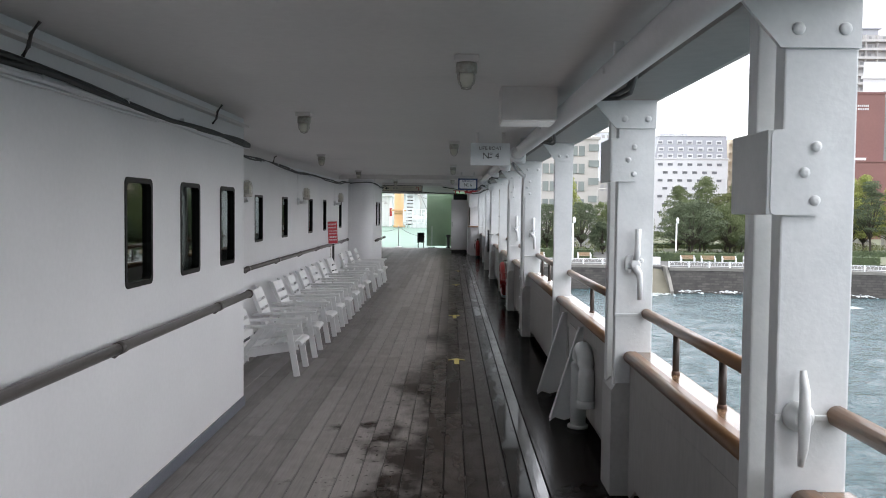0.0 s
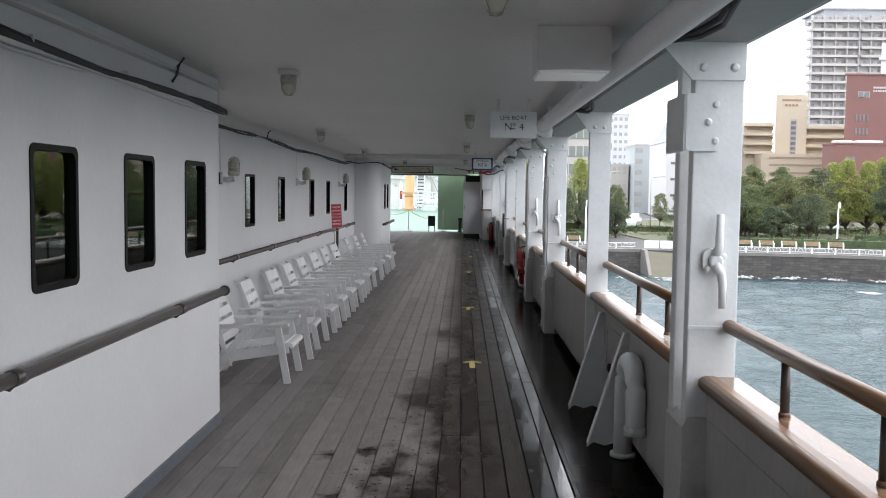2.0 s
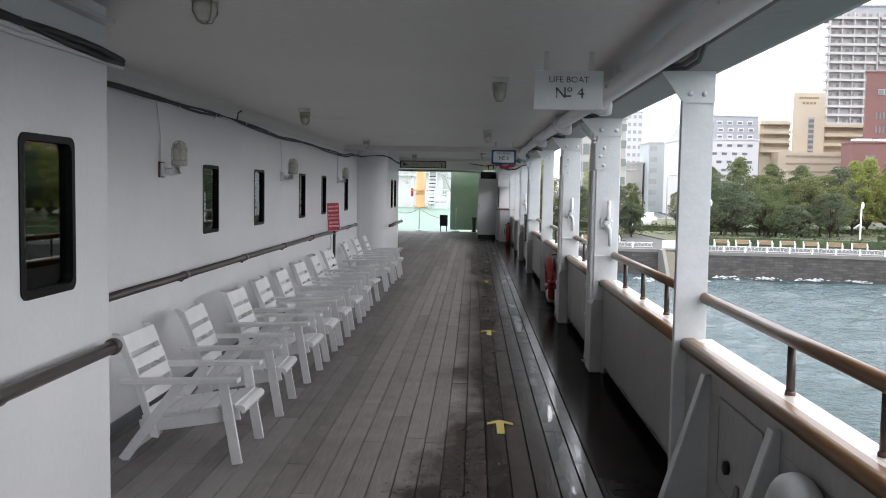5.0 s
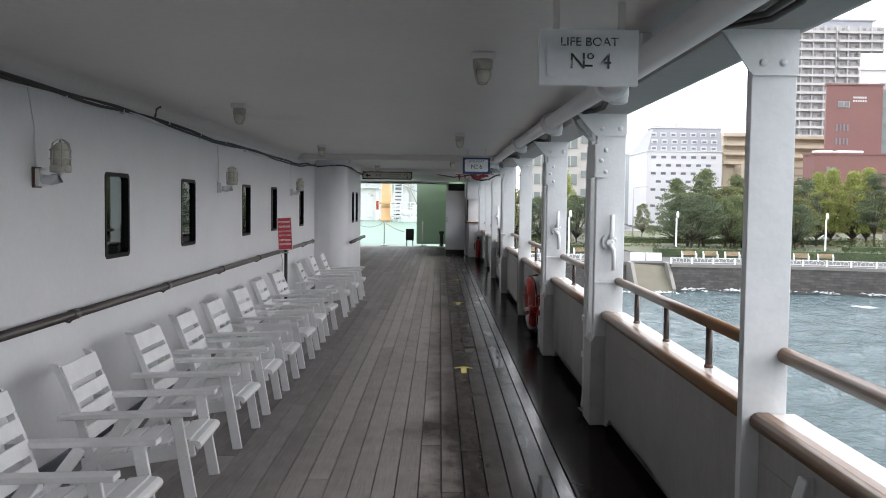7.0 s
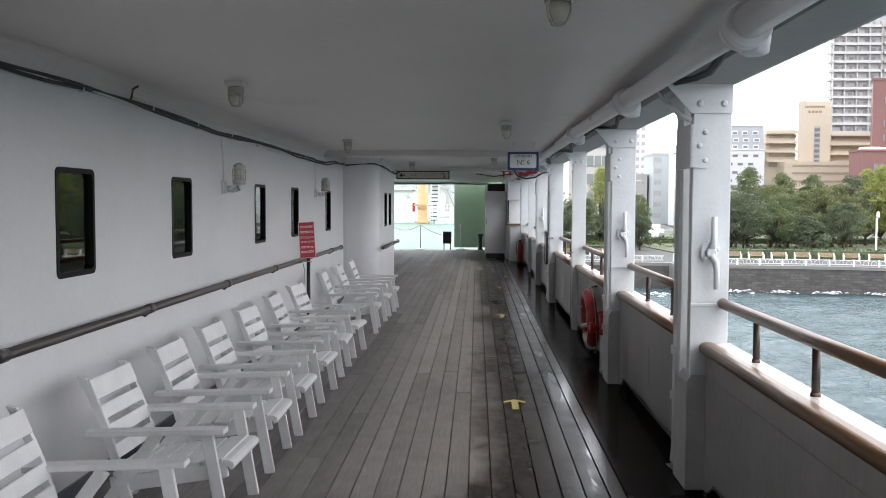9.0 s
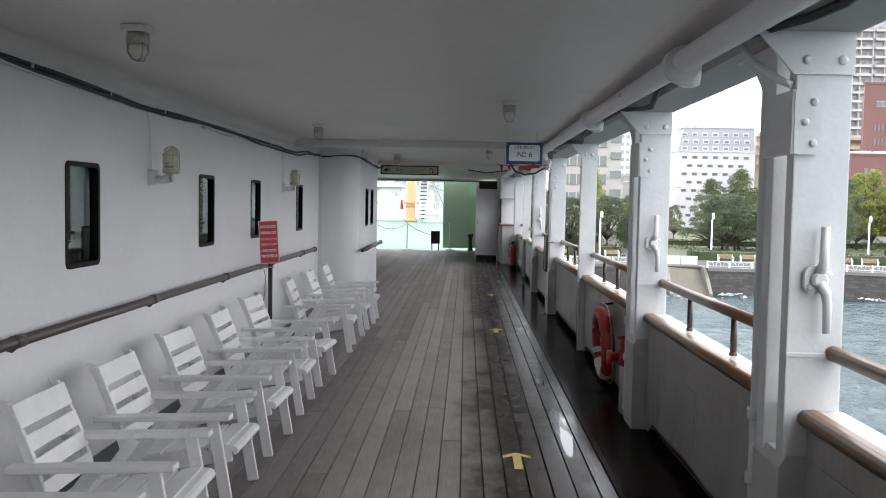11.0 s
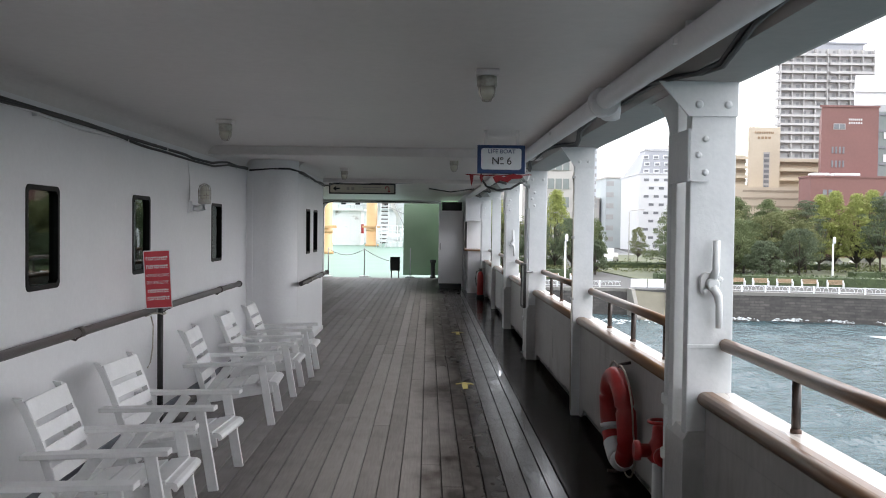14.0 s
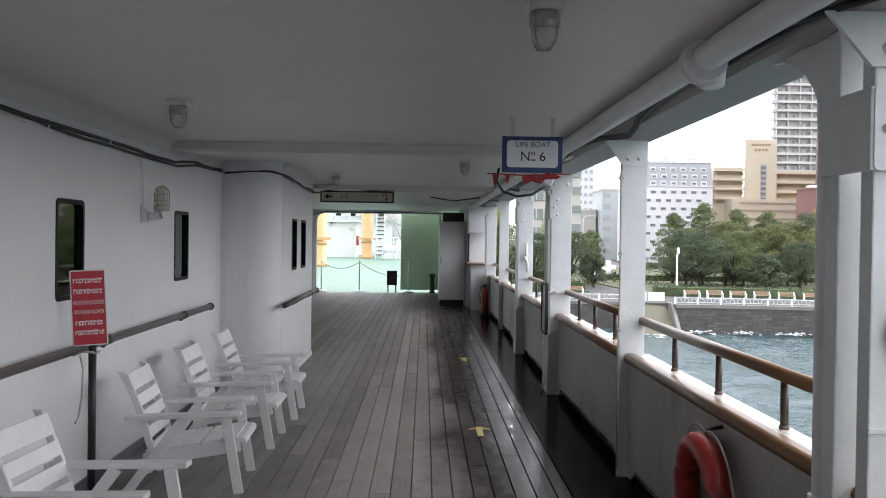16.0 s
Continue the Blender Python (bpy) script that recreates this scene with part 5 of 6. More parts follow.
def stone_material():
    m = surface("sea_wall_stone", rgb(0.018, 0.016, 0.014), rgb(0.068, 0.062, 0.055), 1.1, 0.6, 0.6, fine=4)
    n, l = m.node_tree.nodes, m.node_tree.links
    p = n["Principled BSDF"]
    src = p.inputs["Base Color"].links[0].from_socket
    tc, mp, br = n.new("ShaderNodeNewGeometry"), n.new("ShaderNodeMapping"), n.new("ShaderNodeTexBrick")
    mp.inputs["Rotation"].default_value = (radians(-90), 0, 0)
    l.new(tc.outputs["Position"], mp.inputs["Vector"])
    l.new(mp.outputs[0], br.inputs["Vector"])
    br.inputs["Scale"].default_value, br.inputs["Mortar Size"].default_value = 1.0, 0.03
    br.inputs["Brick Width"].default_value, br.inputs["Row Height"].default_value = 0.85, 0.24
    br.inputs["Color1"].default_value, br.inputs["Color2"].default_value, br.inputs["Mortar"].default_value = rgb(0.6), rgb(1.4), rgb(0.75)
    mx = n.new("ShaderNodeMix")
    mx.data_type, mx.blend_type = "RGBA", "MULTIPLY"
    mx.inputs["Factor"].default_value = 1.0
    l.new(src, mx.inputs["A"])
    l.new(br.outputs[0], mx.inputs["B"])
    l.new(mx.outputs["Result"], p.inputs["Base Color"])
    return m


STONE = stone_material()
COPING = surface("pale_coping", rgb(0.14, 0.135, 0.12), rgb(0.22, 0.21, 0.19), 1, 0.5, 0.2)


def shore_y(x):
    d = min(max(0.0, x - 22), 26.0)
    return 88.2 - 0.0105 * d * d - 0.4 * max(0.0, x - 48)


edge = [(x, shore_y(x)) for x in range(22, 92, 2)]
west = [(18.3, 91.0), (14, 91.5), (-60, 93), (-1500, 200)]
outline = edge + [(1500, -200), (1500, 2500), (-1500, 2500)] + west[::-1] + [(18.6, 90.3), (21.6, 90.0)]
solid("ground", prism(bmesh.new(), outline, SEA - 3, LAND, "z"), PAVE, "wet paved shore promenade and park ground", "ground", kind="structure")
bm = bmesh.new()
for line in (edge, [(-60, 93), (14, 91.5), (18.3, 91.0)]):
    for a, b in zip(line, line[1:]):
        q = [bm.verts.new(p) for p in ((a[0], a[1] - 0.9, SEA - 1), (b[0], b[1] - 0.9, SEA - 1), (b[0], b[1] - 0.1, LAND - 0.05), (a[0], a[1] - 0.1, LAND - 0.05))]
        bm.faces.new(q)
sw = solid("sea_wall", bm, STONE, "dark coursed stone sea wall", "sea wall", kind="structure")
md = sw.modifiers.new("thick", "SOLIDIFY")
md.thickness = 0.25
bm = bmesh.new()
for line in (edge, [(-60, 93), (14, 91.5), (18.3, 91.0)]):
    for a, b in zip(line, line[1:]):
        beam(bm, (a[0], a[1] + 0.1, LAND - 0.1), (b[0], b[1] + 0.1, LAND - 0.1), 0.6, 0.3, bevel=0)
solid("kerb", bm, COPING, "pale stone coping on the sea wall", "coping", kind="structure")
# slipway between two sloping cheeks
bm = bmesh.new()
prism(bm, [(90.4, LAND), (90.4, SEA - 1), (86.2, SEA - 1), (86.4, SEA - 0.1)], 18.4, 21.8, "x")
solid("slipway", bm, surface("slipway_concrete", rgb(0.075, 0.07, 0.045), rgb(0.13, 0.12, 0.085), 0.8, 0.6, 0.3), "mossy concrete slipway down to the water", "slipway", kind="structure")
for x in (18.2, 21.7):
    solid("slipway_wall", prism(bmesh.new(), [(90.6, LAND + 0.1), (90.6, SEA - 1), (86.4, SEA - 1), (86.4, SEA + 0.2), (88.8, LAND + 0.1)], x, x + 0.32, "x"), COPING, "pale stone cheek wall of the slipway", "slipway", kind="structure")

random.seed(8)
bm = bmesh.new()
for k in range(620):
    streak = k % 17
    x = 14 + 66 * (streak + 0.5 + random.gauss(0, 0.16)) / 17
    y = shore_y(max(22, x)) - 1.0 - abs(random.gauss(0, 0.7)) - (3 if x < 22 else 0)
    w = random.uniform(0.04, 0.20) * (2.0 if random.random() < 0.1 else 1)
    n_ = 7
    pts = [(x + w * math.cos(2 * math.pi * i / n_) * random.uniform(0.6, 1.4), y + 0.4 * w * math.sin(2 * math.pi * i / n_) * random.uniform(0.5, 1.3)) for i in range(n_)]
    z = SEA + random.uniform(0.08, 0.26)
    cen = bm.verts.new((x, y, z + 0.05 + 0.2 * w))
    ring = [bm.verts.new((a, b, z)) for a, b in pts]
    for i in range(n_):
        bm.faces.new((cen, ring[i], ring[(i + 1) % n_]))
solid("foam", bm, FOAM, "white foam of waves breaking at the sea wall", "foam", kind="stuff")


def fence_panel(length):
    f = thing("promenade_fence", "white painted low metal fence panel on the sea wall", "fence", group="promenade fence")
    part("top_bar", tube(bmesh.new(), [(0, 0, 0.56), (length, 0, 0.56)], 0.032, 6), SIGNWHITE, f)
    part("bottom_bar", tube(bmesh.new(), [(0, 0, 0.16), (length, 0, 0.16)], 0.02, 5), SIGNWHITE, f)
    part("post", boxes((-0.07, 0.07, -0.07, 0.07, 0, 0.62), bevel=0.02), SIGNWHITE, f)
    for k in range(3):
        x = length * (k + 0.5) / 3
        part("arch", tube(bmesh.new(), [(x - 0.22, 0, 0.16), (x - 0.20, 0, 0.40), (x, 0, 0.54), (x + 0.20, 0, 0.40), (x + 0.22, 0, 0.16)], 0.02, 5), SIGNWHITE, f)
    return f


panel0 = fence_panel(2.0)
placed = False
for line in (edge, [(-10 + 2 * k, 92.6 - 0.04 * k) for k in range(15)]):
    for a, b in zip(line, line[1:]):
        d = Vector((b[0] - a[0], b[1] - a[1]))
        m = pose(a[0], a[1] + 0.25, LAND + 0.05, 0, 0, math.degrees(math.atan2(d.y, d.x)))
        if not placed:
            panel0.matrix_basis = m
            placed = True
        else:
            copy_thing(panel0, m)
gate = thing("slipway_gate", "white board gate closing the slipway", "gate", (18.6, 90.8, LAND))
for k in range(2):
    part("board", boxes((k * 1.6, k * 1.6 + 1.5, 0, 0.06, 0.15, 0.95), bevel=0.02), SIGNWHITE, gate)


def bench():
    b = thing("park_bench", "brown slatted park bench with white ends", "bench", group="promenade benches")
    for x in (-0.72, 0.72):
        part("end", prism(bmesh.new(), [(0.0, 0.0), (0.08, 0.0), (0.10, 0.40), (0.50, 0.42), (0.52, 0.0), (0.60, 0.0), (0.66, 0.85), (0.58, 0.86), (0.52, 0.62), (0.0, 0.58)], x - 0.05, x + 0.05, "x"), SIGNWHITE, b)
    for k in range(4):
        part("slat", boxes((-0.70, 0.70, 0.02 + k * 0.13, 0.12 + k * 0.13, 0.42, 0.46)), BENCHWOOD, b)
    for k in range(3):
        part("slat", boxes((-0.70, 0.70, 0.545 + k * 0.02, 0.575 + k * 0.02, 0.50 + k * 0.13, 0.60 + k * 0.13)), BENCHWOOD, b)
    return b


b0 = bench()
BS = Matrix.Diagonal((1.0, 1.1, 0.90, 1))
b0.matrix_basis = pose(10.2, 102.0, LAND) @ BS
for x in (12.9, 15.6) + tuple(26.4 + 2.19 * k for k in range(7)) + tuple(49.0 + 2.3 * k for k in range(8)):
    y = shore_y(x) + 9.6 if x > 20 else 102.0
    made = copy_thing(b0, pose(x, y, LAND))
    made.matrix_basis = pose(x, y, LAND, 0, 0, -0.021 * 57 * (x - 22) * 0.8 if 20 < x < 48 else (-21 if x > 20 else 0)) @ BS

def leaf_cloud(bm, centre, radii, count, size, rng):
    cx, cy, cz = centre
    for _ in range(count):
        while True:
            v = Vector((rng.uniform(-1, 1), rng.uniform(-1, 1), rng.uniform(-1, 1)))
            if 0.2 < v.length < 1:
                break
        v = v.normalized() * (v.length ** 0.45)
        p = Vector((cx + v.x * radii[0], cy + v.y * radii[1], cz + v.z * radii[2]))
        nrm = Vector((rng.gauss(0, 1), rng.gauss(0, 1), rng.gauss(0, 1) + 0.6)).normalized()
        s = nrm.orthogonal().normalized()
        t = nrm.cross(s)
        a = rng.uniform(0, 6.28)
        s, t = s * math.cos(a) + t * math.sin(a), t * math.cos(a) - s * math.sin(a)
        k = size * rng.uniform(0.6, 1.3)
        bm.faces.new([bm.verts.new(p + s * i * k + t * j * k * 0.6) for i, j in ((-1, 0), (0, -1), (1, 0), (0, 1))])


def hedge(x0, x1, back, depth, h, seed, follow=False):
    rng = random.Random(seed)
    def line(x):
        return (shore_y(x) if follow else 0.0) + back
    bm = bmesh.new()
    steps = max(1, int((x1 - x0) / 3)) if follow else 1
    for i in range(steps):
        a, b = x0 + (x1 - x0) * i / steps, x0 + (x1 - x0) * (i + 1) / steps
        prism(bm, [(a, line(a)), (b, line(b)), (b, line(b) + depth), (a, line(a) + depth)], LAND, LAND + h * 0.9, "z")
    for _ in range(int((x1 - x0) * (h + depth) * 26)):
        px = rng.uniform(x0 - 0.1, x1 + 0.1)
        if rng.random() < 0.5:
            py, pz = line(px) + rng.uniform(-0.1, 0.05), LAND + rng.uniform(0.05, h)
        else:
            py, pz = line(px) + rng.uniform(0, depth), LAND + h * rng.uniform(0.88, 1.03)
        v = [Vector((rng.gauss(0, 1), rng.gauss(0, 1), rng.gauss(0, 1))).normalized() * 0.16 for _ in range(3)]
        bm.faces.new([bm.verts.new(Vector((px, py, pz)) + q) for q in v])
    solid("hedge", bm, HEDGE, "clipped green hedge along the promenade", "hedge", group="park hedges")


hedge(23.5, 46.0, 12.2, 1.6, 1.0, 1, True)
hedge(49.0, 82.0, 12.2, 1.6, 1.0, 2, True)
hedge(-6.0, 17.0, 105.0, 1.4, 1.1, 3)
hedge(50.0, 76.0, 112.5, 1.5, 0.8, 4)
hedge(24.0, 60.0, 131.5, 1.6, 0.9, 6)
hedge(-10.0, 18.0, 128.5, 2.0, 1.5, 7)
solid("lawn", prism(bmesh.new(), [(23, 101), (34, 99), (46, 95), (60, 88), (90, 78), (140, 190), (36, 190), (22, 122)], LAND, LAND + 0.12, "z"), GRASS, "damp park lawn behind the hedge", "lawn", kind="structure")
solid("lawn", prism(bmesh.new(), [(-30, 106), (17.5, 105), (12, 135), (-30, 135)], LAND, LAND + 0.12, "z"), GRASS, "damp park lawn behind the hedge", "lawn", kind="structure")

for x, y, z in ((26.9, 105, 0.8), (44.0, 105, 0.95), (13.9, 100, 0.7), (61, 104, 0.9)):
    l = thing("park_lamp", "slim white park lamp post", "street lamp", (x, y, LAND), group="park lamps")
    part("post", lathe(bmesh.new(), [(0.12, 0), (0.10, 0.1), (0.085, 4.2)], n=10), SIGNWHITE, l)
    part("head", lathe(bmesh.new(), [(0.10, 4.2), (0.16, 4.35), (0.17, 4.7), (0.10, 4.9), (0.02, 4.95)], (0.12, 0, 0), n=12), SIGNWHITE, l)


def leaf_quads(verts, faces, centre, radii, count, size, rng):
    """Small leaves on the skin of a flattened clump, mostly on its upper side, facing outwards."""
    for _ in range(count):
        v = Vector((rng.gauss(0, 1), rng.gauss(0, 1), rng.gauss(0, 1))).normalized()
        if v.z < -0.25 and rng.random() < 0.6:
            v.z = -v.z
        q = rng.uniform(0.72, 1.12)
        p = Vector((centre[0] + v.x * radii[0] * q, centre[1] + v.y * radii[1] * q, centre[2] + v.z * radii[2] * q))
        nrm = (v + Vector((rng.gauss(0, 0.7), rng.gauss(0, 0.7), rng.gauss(0.3, 0.7)))).normalized()
        s = nrm.orthogonal().normalized()
        t = nrm.cross(s)
        a, k = rng.uniform(0, 6.28), size * rng.uniform(0.6, 1.4)
        s, t = s * math.cos(a) + t * math.sin(a), t * math.cos(a) - s * math.sin(a)
        n0 = len(verts)
        verts.extend((p - s * k, p - t * k * 0.62, p + s * k, p + t * k * 0.62))
        faces.append((n0, n0 + 1, n0 + 2, n0 + 3))


def make_tree(label, seed, low, high, spread, leaf, outline, clumps=60, per=150, size=0.085, flat=0.6, clump=0.8):
    """A tree with forked limbs; outline(e) gives the crown's half width, as a share of spread, at height share e."""
    rng = random.Random(seed)
    t = thing("tree", label, "tree", group="park trees")
    bm = bmesh.new()
    bend = rng.uniform(-0.25, 0.25)
    fork = (bend, 0.1, low * 0.75)
    tube(bm, [(0, 0, -0.1), (bend * 0.3, 0.02, low * 0.35), fork, (bend * 1.4, 0.1, low + (high - low) * 0.45), (bend, 0, high * 0.9)], [0.24, 0.17, 0.15, 0.09, 0.03], 9)
    verts, faces = [], []
    for i in range(clumps):
        e = (i + rng.random()) / clumps
        a = rng.uniform(0, 6.28)
        wide = spread * outline(e) * rng.uniform(0.82, 1.08)
        rr = wide * math.sqrt(rng.uniform(0.25, 1.0))
        k = clump * rng.uniform(0.6, 1.25)
        zc = low + (high - low) * (0.05 + 0.9 * e) + rng.uniform(-0.25, 0.25)
        c = ((rr - 0.3 * k) * math.cos(a) + bend, (rr - 0.3 * k) * math.sin(a), min(zc, high - k * flat))
        leaf_quads(verts, faces, c, (k, k, k * flat), per, size, rng)
        if i % 3 == 0 and e < 0.8:
            mid = Vector(fork).lerp(Vector(c), 0.5) + Vector((0, 0, 0.25))
            tube(bm, [fork, mid, c], [0.10, 0.06, 0.02], 6)
    part("trunk", bm, BARK, t)
    me = bpy.data.meshes.new("crown")
    me.from_pydata(verts, [], faces)
    me.materials.append(leaf)
    crown = new("crown", me)
    crown.parent = t
    return t


def dome(e):
    return math.sqrt(max(0.05, 1 - max(0.0, e - 0.25) ** 2 / 0.58)) * (0.75 + 0.25 * min(1, e * 4))


def cone(e):
    return 0.10 + 0.90 * (1 - e ** 1.5) ** 0.9


def layers(e):
    return dome(e) * (0.78 + 0.22 * math.cos(e * 19))


KINDS = {"broad": make_tree("broad dark green park tree with dense crown", 1, 1.8, 7.1, 4.5, LEAF["dark"], dome, 105, 165),
         "mid": make_tree("rounded mid-green park tree on a short trunk", 12, 1.4, 7.0, 3.9, LEAF["mid"], dome, 90, 160),
         "olive": make_tree("olive green park tree with an uneven crown", 6, 1.8, 7.9, 3.8, LEAF["olive"], dome, 85, 150, clump=0.85),
         "low": make_tree("low round dark evergreen tree", 4, 0.6, 4.4, 2.4, LEAF["dark"], dome, 60, 180, clump=0.62),
         "ginkgo": make_tree("pointed green ginkgo with an open crown", 3, 1.4, 10.7, 4.4, LEAF["mid"], cone, 140, 110, clump=0.74, flat=0.7),
         "yellow": make_tree("tall yellow-green ginkgo turning colour", 8, 1.6, 10.8, 3.2, LEAF["yellow"], cone, 125, 115, clump=0.74, flat=0.75),
         "pine": make_tree("dark layered pine with flat clumps", 9, 2.6, 10.0, 3.3, LEAF["dark"], layers, 70, 160, flat=0.36, clump=0.95)}
# kind, x, y, width scale, height scale
TREES = [("broad", 30.6, 112, 1.0, 1.0), ("mid", 36.1, 114, 0.80, 0.99), ("broad", 44.2, 114, 0.60, 0.83), ("low", 38.6, 110, 1.0, 1.0),
         ("broad", 33.4, 118, 0.70, 0.92), ("olive", 38.0, 122, 1.0, 1.04), ("olive", 46.6, 123.5, 1.05, 1.06), ("mid", 33.0, 122, 0.9, 1.04), ("olive", 42.9, 120, 0.95, 1.0), ("mid", 39.6, 120, 0.85, 0.98), ("olive", 47.0, 121, 0.80, 0.86), 
         ("ginkgo", 35.8, 124, 1.05, 1.0), ("ginkgo", 40.1, 124.5, 1.0, 0.93), ("ginkgo", 44.4, 125, 1.0, 0.91), ("ginkgo", 32.4, 126, 1.0, 0.88), ("pine", 49.2, 124, 1.0, 0.96), ("pine", 57.8, 121.5, 0.9, 1.02), ("pine", 63.5, 123, 0.9, 1.0),
         ("yellow", 52.8, 128, 1.0, 0.98), ("yellow", 55.2, 128.5, 1.0, 1.03), ("yellow", 57.9, 128, 1.0, 1.0), ("yellow", 60.4, 129, 1.0, 1.05), ("yellow", 64.2, 128, 1.0, 1.0), ("yellow", 68.0, 130, 1.1, 1.05), ("mid", 72.0, 126, 1.1, 1.1), ("yellow", 76.0, 130, 1.1, 1.0),
         ("broad", 17.3, 116, 0.66, 0.95), ("low", 19.9, 115, 0.70, 0.96), ("yellow", 16.4, 124, 0.95, 0.98), ("mid", 21.5, 125, 0.50, 0.99), ("broad", 13.0, 118, 0.65, 0.92), ("olive", 9.5, 121, 1.0, 0.95), ("yellow", 8.2, 124, 1.0, 0.95), ("mid", 5.5, 120, 0.95, 1.0), ("broad", 0.5, 122, 0.8, 1.0), ("yellow", 2.5, 128, 1.0, 0.9), ("mid", -5.0, 122, 1.0, 1.0),
         ("olive", 33.3, 150, 0.42, 0.74), ("olive", 24.6, 142, 0.42, 0.70), ("low", 27.0, 152, 0.8, 0.95)]
used = set()
rng = random.Random(5)
for k, x, y, w, h in TREES:
    m = pose(x, y, LAND, 0, 0, rng.uniform(0, 360)) @ Matrix.Diagonal((w, w, h, 1))
    if k not in used:
        KINDS[k].matrix_basis = m
        used.add(k)
    else:
        made = copy_thing(KINDS[k], m)
        made.matrix_basis = m
bm = bmesh.new()
rng = random.Random(77)
for _ in range(210):
    x = rng.uniform(-20, 85)
    leaf_cloud(bm, (x, rng.choice((rng.uniform(119, 124), rng.uniform(132, 142))), LAND + rng.uniform(0.25, 0.7)), (1.2, 0.8, rng.uniform(0.35, 0.7)), 60, 0.12, rng)
solid("shrubs", bm, LEAF["olive"], "mixed green shrubs under the park trees", "shrubs", kind="stuff")

# ---- the town ----
# town wall and window colours are paled to carry the haze of distance
HOTELW = surface("white_hotel_wall", rgb(0.60, 0.605, 0.61), rgb(0.69, 0.695, 0.70), 0.1, 0.6, 0.0, fine=1.5)
MANSARD = surface("grey_blue_roof", rgb(0.31, 0.32, 0.345), rgb(0.37, 0.38, 0.405), 0.2, 0.5, 0.0, fine=2)
BEIGE = surface("beige_tile_wall", rgb(0.52, 0.450, 0.345), rgb(0.60, 0.525, 0.41), 0.15, 0.6, 0.0, fine=2)
BRICK = surface("red_brick_wall", rgb(0.185, 0.090, 0.080), rgb(0.235, 0.116, 0.104), 0.15, 0.7, 0.0, fine=2)
TOWERW = surface("grey_tower_wall", rgb(0.35, 0.325, 0.315), rgb(0.43, 0.405, 0.39), 0.15, 0.6, 0.0, fine=2)
BALC = surface("pale_balcony", rgb(0.44, 0.425, 0.415), rgb(0.52, 0.505, 0.49), 0.2, 0.6, 0.0)
DARKW = surface("dark_window_glass", rgb(0.13, 0.135, 0.145), rgb(0.22, 0.23, 0.245), 0.6, 0.4, 0.0)
HAZEW = surface("haze_paled_windows", rgb(0.33, 0.325, 0.32), rgb(0.43, 0.42, 0.41), 0.6, 0.5, 0.0)
TEAL = surface("pale_teal_wall", rgb(0.38, 0.42, 0.425), rgb(0.46, 0.50, 0.505), 0.2, 0.6, 0.0)
CURTAIN = surface("green_curtain_glass", rgb(0.15, 0.175, 0.165), rgb(0.23, 0.255, 0.24), 0.3, 0.4, 0.0)
GREYB = surface("grey_concrete_wall", rgb(0.40, 0.38, 0.35), rgb(0.50, 0.48, 0.445), 0.2, 0.7, 0.0)
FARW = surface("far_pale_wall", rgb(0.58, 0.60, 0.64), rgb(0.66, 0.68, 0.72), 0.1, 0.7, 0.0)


def window_block(parent, xs, zs, y, w, h, mat=DARKW, skip=None, name="window"):
    me = None
    for i, x in enumerate(xs):
        for j, z in enumerate(zs):
            if skip and skip(i, j):
                continue
            if me is None:
                me = mesh(name, boxes((-w / 2, w / 2, -0.12, 0.05, -h / 2, h / 2)), mat)
            o = new(name, me)
            o.parent = parent
            o.location = (x, y, z)


def block(x0, x1, y0, y1, z0, z1, base):
    """A building mass whose flanks run straight back from the street, square to nothing."""
    k = (base + y1) / (base + y0)
    bm = prism(bmesh.new(), [(x0, y0), (x1, y0), (x1 * k, y1), (x0 * k - 0.0, y1)], z0, z1, "z")
    return bm


def spread_(a, b, n):
    return [a + (b - a) * i / (n - 1) for i in range(n)]


# white hotel with a sloped attic
ho = thing("hotel_building", "white hotel block with small windows and a grey sloped attic", "building", (0, 230, 0))
part("wall", boxes((52.6, 71.8, 0, 21, LAND, 15.3)), HOTELW, ho)
bm = bmesh.new()
lo_ = [bm.verts.new(p) for p in ((52.7, 0.2, 15.3), (71.7, 0.2, 15.3), (71.7, 20.8, 15.3), (52.7, 20.8, 15.3))]
hi_ = [bm.verts.new(p) for p in ((54.3, 1.2, 21.2), (71.7, 1.2, 21.2), (71.7, 7.0, 21.2), (54.3, 7.0, 21.2))]
bm.faces.new(hi_)
for k in range(4):
    bm.faces.new((lo_[k], lo_[(k + 1) % 4], hi_[(k + 1) % 4], hi_[k]))
bmesh.ops.recalc_face_normals(bm, faces=bm.faces[:])
part("roof", bm, MANSARD, ho)
part("parapet", boxes((54.1, 71.8, 1.0, 7.2, 21.2, 21.45), (52.4, 71.9, -0.25, 21.2, 15.15, 15.4)), HOTELW, ho)
for x in spread_(54.6, 71.4, 10):
    part("roof_rail_post", boxes((x - 0.08, x + 0.08, 2.0, 2.16, 21.45, 22.4)), BALC, ho)
part("roof_rail", boxes((54.4, 71.6, 2, 2.15, 22.2, 22.4)), BALC, ho)
part("plant_room", boxes((55.0, 63.0, 4, 6.5, 21.2, 22.0), bevel=0.05), MANSARD, ho)
for x, z in ((62.0, 30.0), (68.2, 24.6)):
    part("mast", tube(bmesh.new(), [(x, 8, 20.5), (x, 8, z)], 0.16, 6), BALC, ho)
cols = spread_(54.3, 69.6, 7)
